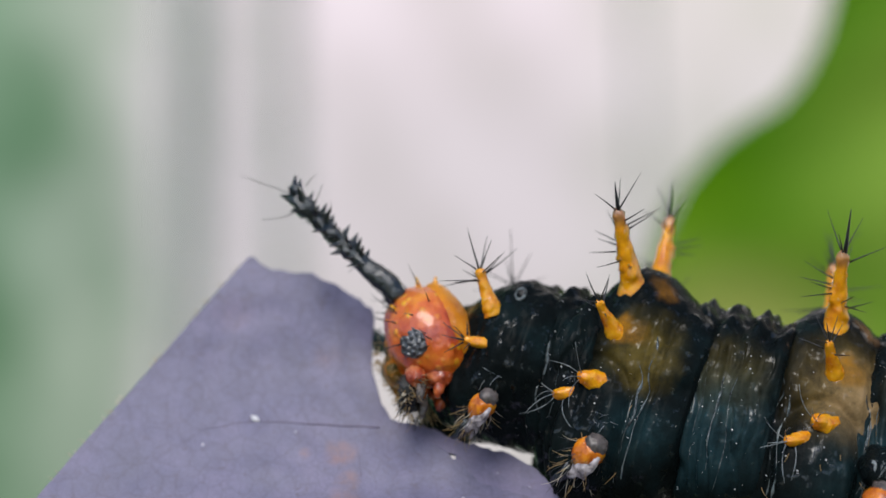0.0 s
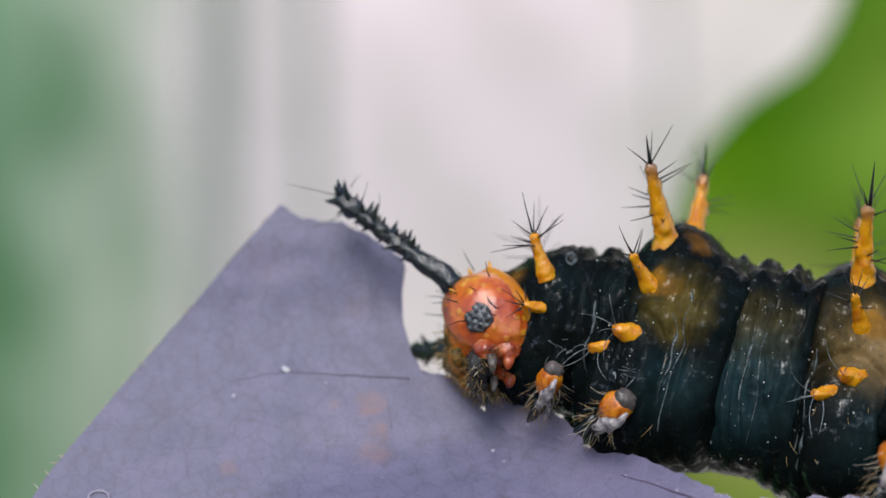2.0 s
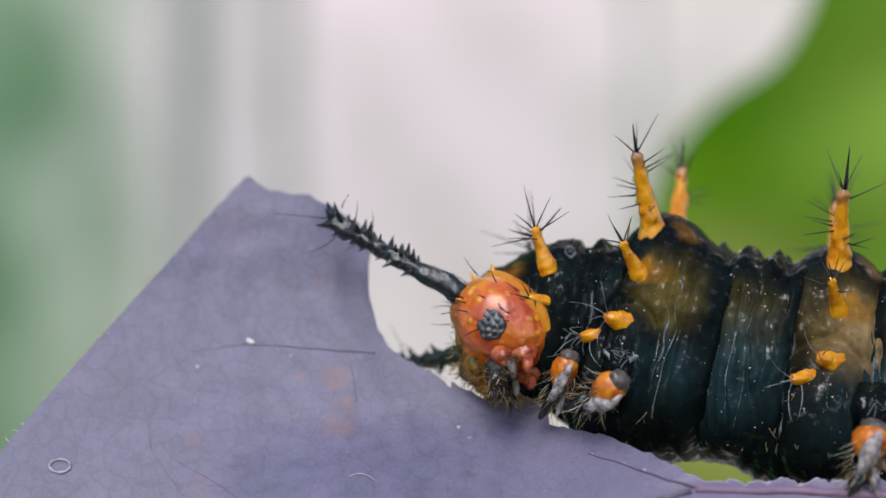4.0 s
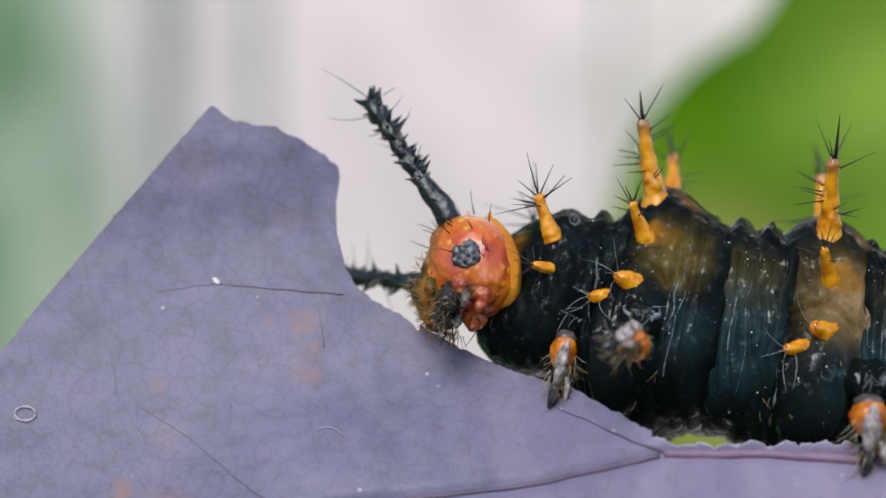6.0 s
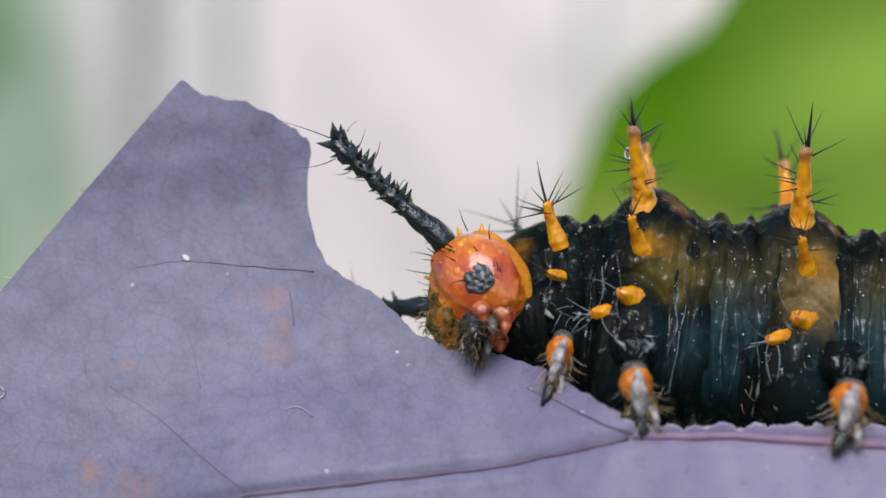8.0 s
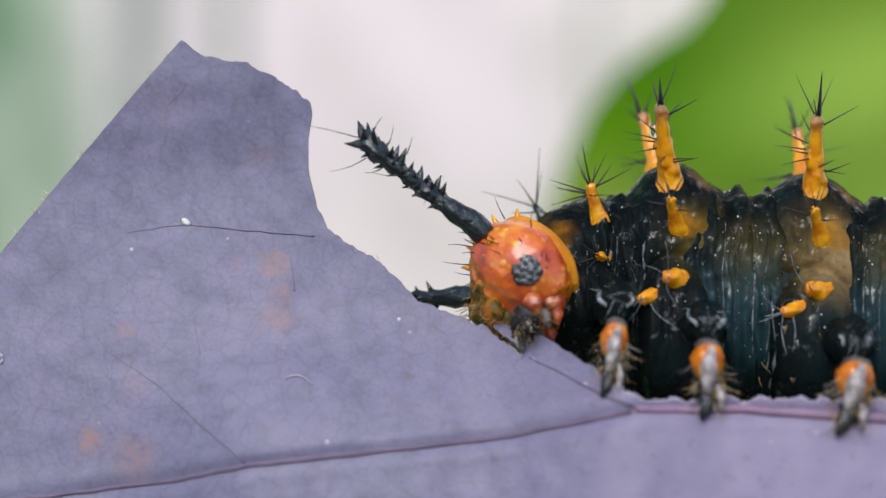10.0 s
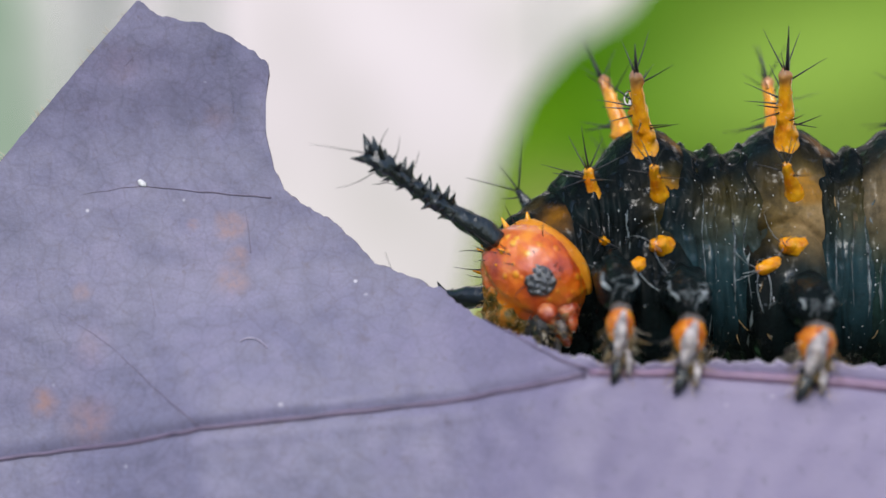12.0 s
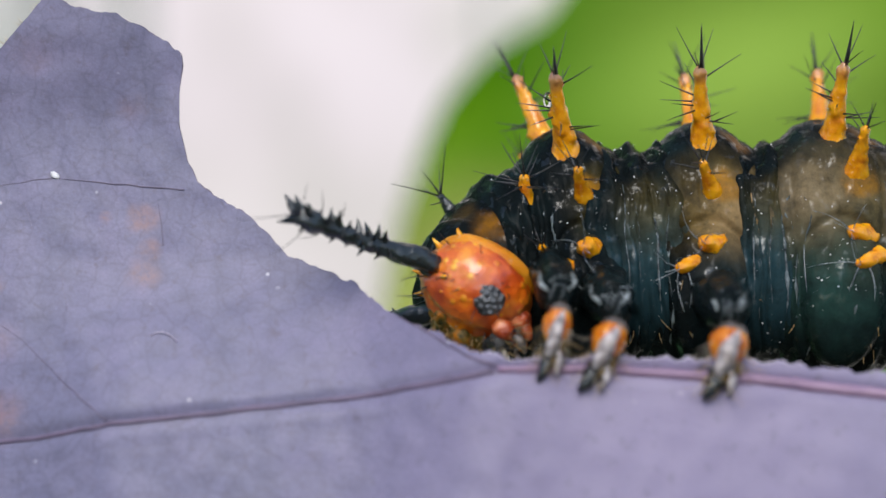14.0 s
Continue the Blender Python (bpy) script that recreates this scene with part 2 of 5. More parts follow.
SMEAR = [((26, -130, 92), 18, (0.38, 0.165, 0.008)), ((50, -128, 90), 18, (0.26, 0.118, 0.010)), ((52, -40, 158), 18, (0.20, 0.085, 0.010))]
BROWN_1 = [((-52, -66, 62), 24, (0.20, 0.085, 0.008)), ((-62, -10, 82), 22, (0.05, 0.030, 0.010))]
BROWN_2 = [((62, -136, 68), 54, (0.085, 0.062, 0.012)), ((86, -145, 42), 38, (0.135, 0.098, 0.026)), ((96, -170, -70), 46, (0.014, 0.036, 0.042))] + SMEAR
BROWN_3 = [((30, -140, 60), 72, (0.135, 0.090, 0.020)), ((62, -150, 40), 60, (0.310, 0.205, 0.100)), ((70, -180, -70), 60, (0.012, 0.028, 0.032))] + SMEAR
BROWN_4 = [((10, -140, 50), 90, (0.135, 0.100, 0.042)), ((-50, -150, 60), 56, (0.215, 0.160, 0.092)), ((-20, -190, -80), 90, (0.018, 0.046, 0.038))] + SMEAR
BROWN_F = [((20, -140, 40), 54, (0.085, 0.062, 0.014)), ((10, -150, -50), 84, (0.022, 0.054, 0.064)), ((-20, -140, -110), 60, (0.010, 0.026, 0.032))]
M_BLACK = mat_black("black wet cuticle")
M_SEG_1 = mat_black("black cuticle with amber front", BROWN_1)
M_SEG_2 = mat_black("black cuticle with olive flank", BROWN_2)
M_SEG_3 = mat_black("black cuticle with tan flank", BROWN_3)
M_SEG_4 = mat_black("black cuticle with tan and teal flank", BROWN_4)
M_FOLD = mat_black("black cuticle with teal flank", BROWN_F)
M_HORN = mat_plain("blue-black horn", (0.002, 0.004, 0.0045), (0.011, 0.017, 0.020), 0.03, 0.16, 0.9)
M_HORN.node_tree.nodes["Principled BSDF"].inputs["Specular IOR Level"].default_value = 0.9
# glossy crease whose pale tone stands in for wet highlights
M_CREASE_GLINT = mat_plain("skin crease with painted glints", (0.006, 0.009, 0.010), (0.15, 0.18, 0.185), 0.022, 0.12, 0.9)
M_RIDGE = mat_plain("wet translucent ridge", (0.006, 0.009, 0.010), (0.15, 0.18, 0.19), 0.06, 0.08, 1.0)
M_GREYHAIR = mat_plain("smoky grey hair", (0.06, 0.07, 0.075), (0.42, 0.46, 0.48), 0.03, 0.15)
M_HAIR = mat_plain("black bristle", (0.010, 0.010, 0.012), (0.03, 0.03, 0.034), 0.05, 0.35)
M_GOLD = mat_plain("golden hair", (0.16, 0.09, 0.02), (0.42, 0.28, 0.12), 0.05, 0.35)
M_PALE = mat_plain("pale hair", (0.45, 0.36, 0.22), (0.6, 0.55, 0.48), 0.05, 0.4)
M_SPINE = mat_orange("orange spine", (0.76, 0.29, 0.001), (0.60, 0.17, 0.001), (0.84, 0.38, 0.004), 0.035, 0.12, 0.08, (108, 150), 0.9)
M_KNOB = mat_orange("orange knob", (0.78, 0.30, 0.002), (0.60, 0.17, 0.002), (0.86, 0.40, 0.008), 0.04, 0.12, 0.08, None, 0.9)
M_HEAD = mat_head()
M_FACE = mat_orange("olive-orange face", (0.15, 0.085, 0.014), (0.022, 0.030, 0.009), (0.50, 0.16, 0.012), 0.045, 0.3, 0.1)
M_COLLAR = mat_orange("yellow-orange collar", (0.62, 0.22, 0.010), (0.5, 0.14, 0.008), (0.7, 0.28, 0.02), 0.02, 0.35, 0.15)
M_MOUTH = mat_orange("pink-red mouthpart", (0.42, 0.078, 0.020), (0.20, 0.022, 0.010), (0.58, 0.19, 0.07), 0.035, 0.2, 0.1, None, 0.7)
M_JOINT = mat_orange("orange leg joint", (0.62, 0.165, 0.006), (0.34, 0.065, 0.006), (0.76, 0.28, 0.012), 0.045, 0.16, 0.12, None, 0.8)
M_PLATE = mat_plain("pale grey leg plate", (0.09, 0.07, 0.07), (0.82, 0.73, 0.73), 0.07, 0.1, 0.8)
M_SHIN = mat_plain("olive-brown leg skin", (0.05, 0.035, 0.012), (0.26, 0.15, 0.05), 0.04, 0.25, 0.6)
M_CAP = mat_plain("smoky leg cap", (0.03, 0.026, 0.024), (0.19, 0.155, 0.14), 0.04, 0.12, 0.6)
M_STRAP = mat_plain("pale wet skin fold", (0.05, 0.06, 0.06), (0.42, 0.46, 0.47), 0.05, 0.1, 0.9)
M_PATCH = mat_plain("rough black eye patch", (0.006, 0.006, 0.008), (0.07, 0.075, 0.085), 0.035, 0.28, 0.9)
M_PATCH.node_tree.nodes["Principled BSDF"].inputs["Specular IOR Level"].default_value = 1.0
M_LIP = mat_plain("wet black lip", (0.003, 0.004, 0.004), (0.05, 0.045, 0.042), 0.06, 0.12, 1.0)
M_LEAF = mat_leaf()
M_RIB = mat_plain("purple-brown vein", (0.095, 0.075, 0.125), (0.165, 0.12, 0.19), 0.02, 0.55)
M_STALK = mat_plain("pinkish-purple midrib", (0.20, 0.12, 0.20), (0.30, 0.19, 0.28), 0.02, 0.45)
M_MINOR = mat_plain("faint brown vein", (0.112, 0.092, 0.142), (0.150, 0.122, 0.185), 0.05, 0.5)
M_EDGE = mat_plain("pale chewed leaf edge", (0.30, 0.25, 0.36), (0.50, 0.45, 0.54), 0.05, 0.5)
M_RIM = mat_plain("browned leaf rim", (0.07, 0.05, 0.075), (0.26, 0.21, 0.27), 0.06, 0.6)
M_FLAKE = mat_plain("white flake", (0.62, 0.60, 0.62), (0.78, 0.77, 0.78), 0.05, 0.5)
M_GREEN = mat_green()
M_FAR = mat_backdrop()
M_GLASS = mat_glass()
M_BOUNCE = mat_plain("mossy bounce ground", (0.05, 0.055, 0.03), (0.10, 0.11, 0.06), 0.00002, 0.9)


# ---------------------------------------------------------------- mesh tools
def part(name, bm, material, parent=None, label=""):
    me = bpy.data.meshes.new(name)
    bmesh.ops.recalc_face_normals(bm, faces=bm.faces)
    for f in bm.faces:
        f.smooth = True
    bm.to_mesh(me)
    bm.free()
    me.materials.append(material)
    ob = new(name, me)
    if parent:
        ob.parent = parent
    if label:
        ob["label"] = label
    return ob


def sheet(bm, rows, closed=False, caps=False):
    """Joins rows of points (lists of equal length) by quads. closed: each row is a ring."""
    vs = [[bm.verts.new(p) for p in r] for r in rows]
    n = len(vs[0])
    for a, b in zip(vs, vs[1:]):
        for i in range(n if closed else n - 1):
            j = (i + 1) % n
            bm.faces.new((a[i], a[j], b[j], b[i]))
    if caps:
        bm.faces.new(vs[0][::-1])
        bm.faces.new(vs[-1])
    return vs


def frames(path):
    """Two cross vectors for each point of a path."""
    out = []
    for i, p in enumerate(path):
        t = (path[min(i + 1, len(path) - 1)] - path[max(i - 1, 0)]).normalized()
        a = Vector((0.3, 0.9, 0.2)) if abs(t.y) < 0.9 else Vector((1, 0, 0))
        s = t.cross(a).normalized()
        out.append((s, t.cross(s).normalized()))
    return out


def tube(bm, path, radii, n=10, rough=0.0, seed=0):
    path = [Vector(p) for p in path]
    rows = []
    for i, (p, (a, b)) in enumerate(zip(path, frames(path))):
        ring = []
        for k in range(n):
            th = 2 * math.pi * k / n
            r = radii[i]
            if rough:
                r *= 1 + rough * noise.noise(p * 0.05 + Vector((math.cos(th), math.sin(th), seed)) * 1.7)
            ring.append((p + (a * math.cos(th) + b * math.sin(th)) * r) * U)
        rows.append(ring)
    sheet(bm, rows, True, True)


def hair(bm, p, d, length, r=1.9, bend=0.12, seg=4):
    """A tapering bristle from p along d."""
    p, d = Vector(p), Vector(d).normalized()
    side = d.cross(Vector((random.uniform(-1, 1), random.uniform(-1, 1), random.uniform(-1, 1)))).normalized()
    pts = [p + d * length * s + side * length * bend * s * s for s in [i / seg for i in range(seg + 1)]]
    tube(bm, pts, [r * (1 - 0.9 * i / seg) + 0.2 for i in range(seg + 1)], 5)


def blob(bm, c, radii, n=20, m=12, rough=0.0, freq=0.03, turn=None):
    """A closed rounded lump."""
    c = Vector(c)
    rows = []
    for j in range(m + 1):
        ph = math.pi * (0.02 + 0.96 * j / m)
        ring = []
        for i in range(n):
            th = 2 * math.pi * i / n
            v = Vector((math.sin(ph) * math.cos(th), math.sin(ph) * math.sin(th), math.cos(ph)))
            k = 1 + rough * noise.noise(v * 2.2 + c * freq)
            q = Vector((v.x * radii[0] * k, v.y * radii[1] * k, v.z * radii[2] * k))
            if turn:
                q = turn @ q
            ring.append((c + q) * U)
        rows.append(ring)
    sheet(bm, rows, True, True)


def smooth(a, b, x):
    t = min(max((x - a) / (b - a), 0), 1)
    return t * t * (3 - 2 * t)


def lerp_table(table, x):
    xs = [a for a, _ in table]
    return float(np.interp(x, xs, [b for _, b in table]))


# ---------------------------------------------------------------- distance and ground
bm = bmesh.new()
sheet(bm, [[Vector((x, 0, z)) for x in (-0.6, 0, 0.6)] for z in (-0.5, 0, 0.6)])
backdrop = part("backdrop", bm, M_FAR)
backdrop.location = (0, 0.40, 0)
tagged(backdrop, "self-lit backdrop of pale blurred garden light, green foliage and stems", "backdrop", kind="structure")
# unseen ground sheet, added for its dim green bounce light
bm = bmesh.new()
sheet(bm, [[Vector((x, y, 0)) for x in (-60, 0, 60)] for y in (-60, 0, 60)])
ground = part("ground", bm, M_BOUNCE)
ground.location = (0, 0, -0.5)
tagged(ground, "unseen mossy ground added far below to bounce light", "ground", kind="structure")


def make_stem(x, r, lean, mat):
    """A garden plant's stem in joints between swollen nodes, rising from the ground."""
    root = tagged(new("plant_stem"), "slender grey-green plant stem in the blurred distance", "plant stem", "stems in the distance")
    at = [Vector((x + lean * z + 0.002 * math.sin(z * 11 + x * 90), 0.30, z)) / U for z in [-0.5 + 0.02 * i for i in range(56)]]
    for i in range(0, 55, 11):
        bm = bmesh.new()
        tube(bm, at[i:i + 12], [r / U * (1 - 0.004 * (i + k)) for k in range(len(at[i:i + 12]))], 12, 0.1)
        part("stem_joint", bm, mat, root)
        bm = bmesh.new()
        blob(bm, at[i], (r / U * 1.25, r / U * 1.25, r / U * 1.6), 12, 8)
        part("node", bm, mat, root)
    return root


M_STEM = mat_plain("grey-green stem", (0.24, 0.28, 0.23), (0.36, 0.39, 0.34), 0.0006, 0.6)
for x, r, lean in ((-0.0464, 0.0032, 0.03), (-0.0293, 0.0019, 0.0), (0.0205, 0.0009, -0.03)):
    make_stem(x, r, lean, M_STEM)

# ---------------------------------------------------------------- green leaf behind
GREEN_EDGE = [(40, 860), (-70, 780), (-130, 700), (-165, 610), (-175, 540), (-160, 420), (-138, 310), (-92, 170), (-58, 90), (-18, 40), (15, 5), (72, -35), (118, -62), (155, -105), (192, -175), (212, -240), (240, -420)]


def make_green_leaf():
    root = new("green_leaf")
    g = (D + 0.06) / D
    bm = bmesh.new()
    ys = [-900 + 30 * i for i in range(68)]
    rows = []
    for y in ys:
        left = lerp_table(sorted((b, a) for a, b in GREEN_EDGE), y)
        if y < -420:
            left += (-420 - y) * 0.9
        if y > 860:
            left += (y - 860) * 1.0
        right = 1500 - abs(y - 100) * 0.6
        right = max(right, left + 5)
        row = []
        for i in range(25):
            s = i / 24
            x = left + (right - left) * s
            row.append(Vector((x, 90 * (s - 0.35) ** 2 * 4 + 12 * math.sin(y * 0.02 + x * 0.006), -y)) * U * g)
        rows.append(row)
    sheet(bm, rows)
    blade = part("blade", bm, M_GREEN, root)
    md = blade.modifiers.new("thickness", "SOLIDIFY")
    md.thickness = 20 * U
    bm = bmesh.new()
    path = [Vector((1150 - 0.45 * i * 60, 20 + 4 * i, 600 - i * 60)) * g for i in range(14)]
    tube(bm, path, [26 - i for i in range(14)], 8)
    part("midrib", bm, M_GREEN, root)
    return tagged(root, "broad bright green leaf in the blurred distance", "leaf")


green_leaf = make_green_leaf()

# ---------------------------------------------------------------- purple leaf
TOP = [(-420, 1150), (-330, 990), (-200, 740), (-110, 600), (0, 462), (100, 342), (210, 212), (275, 137), (312, 95), (318, 91), (332, 103), (350, 118), (368, 122),
       (388, 127), (428, 132), (448, 142), (470, 154), (512, 178), (546, 203), (551, 225), (554, 330), (558, 388), (574, 424), (600, 449),
       (650, 474), (690, 508), (735, 556), (800, 580), (850, 600), (900, 640), (945, 664), (1000, 682), (1060, 712), (1110, 728),
       (1160, 738), (1300, 734), (1568, 738), (2000, 780), (2600, 900)]
VEIN = [(-420, 960), (300, 872), (435, 846), (880, 797), (1130, 748), (1300, 748), (1568, 766), (2000, 815), (2600, 930)]


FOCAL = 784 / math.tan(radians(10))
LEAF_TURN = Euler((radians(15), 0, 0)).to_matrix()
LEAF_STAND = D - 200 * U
# the camera's place in leaf space, where the plan's rays start
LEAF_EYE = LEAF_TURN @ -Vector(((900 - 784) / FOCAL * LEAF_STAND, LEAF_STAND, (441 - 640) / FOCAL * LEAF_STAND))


def leaf_top(x):
    y = lerp_table(TOP, x)
    if x > 318:
        chew = noise.noise(Vector((x * 0.045, 3.1, 0))) * 6 + noise.noise(Vector((x * 0.13, 7.7, 0))) * 4
        if 546 < x < 560:
            chew *= 0.3
        if x > 1090:
            chew = -7 * abs(math.sin((x - 1090) * 0.058 + 2.2 * noise.noise(Vector((x * 0.013, 0, 0))))) + noise.noise(Vector((x * 0.03, 5, 0))) * 8 + noise.noise(Vector((x * 0.14, 1, 0))) * 5
        y += chew
    else:
        y += noise.noise(Vector((x * 0.06, 11, 0))) * 2.5
    return y


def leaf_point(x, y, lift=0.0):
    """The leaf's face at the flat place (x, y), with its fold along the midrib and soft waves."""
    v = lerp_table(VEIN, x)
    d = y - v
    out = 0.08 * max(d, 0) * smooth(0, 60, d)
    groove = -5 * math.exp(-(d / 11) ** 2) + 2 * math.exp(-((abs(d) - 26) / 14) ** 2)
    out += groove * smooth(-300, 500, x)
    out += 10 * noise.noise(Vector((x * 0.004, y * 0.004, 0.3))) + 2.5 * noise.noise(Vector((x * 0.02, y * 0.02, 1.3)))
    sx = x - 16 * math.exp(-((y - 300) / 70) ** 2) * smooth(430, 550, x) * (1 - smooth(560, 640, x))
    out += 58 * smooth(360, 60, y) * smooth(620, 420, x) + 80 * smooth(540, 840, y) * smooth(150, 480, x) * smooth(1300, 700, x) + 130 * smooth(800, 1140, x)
    # plan as the camera sees it; points follow its rays onto the folded face
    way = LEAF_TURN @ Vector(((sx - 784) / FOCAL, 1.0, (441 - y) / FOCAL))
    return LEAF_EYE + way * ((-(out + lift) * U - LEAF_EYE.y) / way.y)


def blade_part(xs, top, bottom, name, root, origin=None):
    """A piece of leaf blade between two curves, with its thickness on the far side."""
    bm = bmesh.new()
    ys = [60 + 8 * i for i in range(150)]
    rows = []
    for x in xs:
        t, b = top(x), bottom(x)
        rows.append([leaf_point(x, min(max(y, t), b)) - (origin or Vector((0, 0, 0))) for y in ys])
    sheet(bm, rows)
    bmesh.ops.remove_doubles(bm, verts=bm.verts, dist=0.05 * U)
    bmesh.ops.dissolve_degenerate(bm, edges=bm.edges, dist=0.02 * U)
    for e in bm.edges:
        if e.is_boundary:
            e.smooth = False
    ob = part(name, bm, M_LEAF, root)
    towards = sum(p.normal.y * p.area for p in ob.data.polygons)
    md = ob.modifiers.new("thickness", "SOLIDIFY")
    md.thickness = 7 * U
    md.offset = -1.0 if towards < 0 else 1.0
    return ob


def make_purple_leaf():
    root = new("purple_leaf")
    xs = []
    x = -420.0
    while x < 2600:
        xs.append(x)
        x += 2.0 if 544 < x < 562 else (4.0 if 300 < x < 1700 else 12.0)
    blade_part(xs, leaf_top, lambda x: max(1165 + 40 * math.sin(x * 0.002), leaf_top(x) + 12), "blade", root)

    def vein(name, points, r0, r1, mat):
        bm = bmesh.new()
        path = []
        for (xa, ya), (xb, yb) in zip(points, points[1:]):
            for i in range(14):
                s = i / 14
                x, y = xa + (xb - xa) * s, ya + (yb - ya) * s
                y += 2.5 * noise.noise(Vector((x * 0.03, y * 0.03, 5)))
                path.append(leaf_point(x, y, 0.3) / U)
        m = len(path)
        tube(bm, path, [r0 + (r1 - r0) * i / m for i in range(m)], 7, 0.3)
        part(name, bm, mat, root)

    vein("midrib", [(-100, 921), (300, 872), (435, 846), (880, 797), (1130, 748)], 3.4, 6.0, M_RIB)
    vein("stalk", [(1118, 749), (1300, 748), (1568, 766), (2000, 815)], 6.5, 11.0, M_STALK)
    vein("vein", [(220, 432), (323, 418), (440, 430), (560, 440)], 0.4, 1.7, M_MINOR)
    vein("vein", [(180, 640), (270, 700), (350, 775), (435, 846)], 0.2, 1.4, M_MINOR)
    for x, y, dx, dy in ((259, 443, 26, 67), (123, 511, 22, 117), (320, 522, 30, 133), (145, 628, 60, 90), (560, 640, 30, 40), (480, 250, 12, 44), (330, 150, -40, 60), (240, 300, 40, 70), (400, 300, 30, 90), (640, 760, 60, -8)):
        vein("veinlet", [(x, y), (x + 0.4 * dx + 6, y + 0.5 * dy), (x + dx, y + dy)], 0.15, 0.45, M_MINOR)
    vein("vein", [(505, 460), (512, 500), (516, 540)], 0.3, 0.9, M_MINOR)
    vein("vein", [(930, 655), (1000, 690), (1060, 722), (1130, 748)], 1.0, 3.0, M_RIB)
    # thin browned rim of the chewed edge, and the paler torn edge along the stalk
    for name, x0, x1, fat, mat, label in (("chewed_rim", 322, 1090, 0.8, M_RIM, "browned chewed rim"), ("torn_rim", 1090, 1650, 2.6, M_EDGE, "pale torn rim")):
        bm = bmesh.new()
        xs = [x for x in range(x0, x1 + 1) if 540 < x < 570 or (x - x0) % 4 == 0]
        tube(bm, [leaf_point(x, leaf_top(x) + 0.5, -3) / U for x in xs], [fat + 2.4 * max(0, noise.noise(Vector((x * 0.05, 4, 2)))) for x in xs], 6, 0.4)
        part(name, bm, mat, root, label)
    # pale curled thread, small ring and white flake on the skin
    bm = bmesh.new()
    tube(bm, [leaf_point(500 + 4 * i, 692 - 9 * math.sin(i / 12 * 3.0) + 0.09 * i * i, 2) / U for i in range(13)], [1.2] * 13, 6)
    part("thread", bm, M_EDGE, root, "pale curled thread")
    bm = bmesh.new()
    pts = [leaf_point(-20 + 19 * math.cos(a), 655 + 13 * math.sin(a), 1.5) / U for a in [i * 2 * math.pi / 18 for i in range(19)]]
    tube(bm, pts, [2.4 + 0.8 * math.sin(i * 1.9) for i in range(19)], 6)
    part("ring", bm, M_EDGE, root, "small pale ring scar")
    bm = bmesh.new()
    blob(bm, leaf_point(323, 413, 2) / U, (9, 2.5, 5), 10, 6, 0.5, turn=Matrix.Rotation(0.6, 3, "Y"))
    part("flake", bm, M_FLAKE, root, "tiny white flake")
    # hairs on the outer margin
    bm = bmesh.new()
    for i in range(46):
        x = random.uniform(-300, 316)
        hair(bm, leaf_point(x, leaf_top(x) + 1) / U, (-0.7, random.uniform(-0.3, 0.3), 0.6 + random.uniform(-0.4, 0.4)), random.uniform(6, 14), 1.1, 0.3, 3)
    part("margin_hairs", bm, M_PALE, root, "short pale hairs on the leaf margin")
    return tagged(root, "purple-grey leaf with a chewed upper edge", "leaf")


purple_leaf = make_purple_leaf()

# leaf tissue that the caterpillar bites off and swallows while it feeds
EDGE_FIRST = [(560, 405), (570, 423), (642, 441), (714, 477), (785, 497), (835, 532), (869, 578), (966, 612), (1035, 662), (1085, 697), (1113, 711)]
EDGE_LATER = [(560, 405), (600, 449), (650, 474), (700, 503), (785, 551), (860, 585), (960, 620), (1035, 668), (1085, 699), (1113, 714)]


def bite_edge(table, x):
    return lerp_table(table, x) + noise.noise(Vector((x * 0.06, 21, 0))) * 5 + noise.noise(Vector((x * 0.15, 9, 0))) * 3


def make_bite(x0, x1, upper, lower):
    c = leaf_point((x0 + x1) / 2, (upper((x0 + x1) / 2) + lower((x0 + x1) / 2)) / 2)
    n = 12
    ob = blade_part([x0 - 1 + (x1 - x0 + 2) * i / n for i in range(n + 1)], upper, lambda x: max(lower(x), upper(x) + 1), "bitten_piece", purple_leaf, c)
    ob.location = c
    return ob


bites = []
for x0, x1 in ((575, 632), (632, 690), (690, 748), (748, 806), (806, 862)):
    bites.append(make_bite(x0, x1, lambda x: bite_edge(EDGE_FIRST, x), lambda x: bite_edge(EDGE_LATER, x) + 1.5))
for x0, x1 in ((690, 748), (748, 806), (806, 864), (864, 922), (922, 980), (980, 1038), (1038, 1096)):
    bites.append(make_bite(x0, x1, lambda x: bite_edge(EDGE_LATER, x), lambda x: leaf_top(x) + 1.5))

# ---------------------------------------------------------------- caterpillar
caterpillar = tagged(new("caterpillar"), "black caterpillar with orange head and spines, eating a purple leaf", "caterpillar")


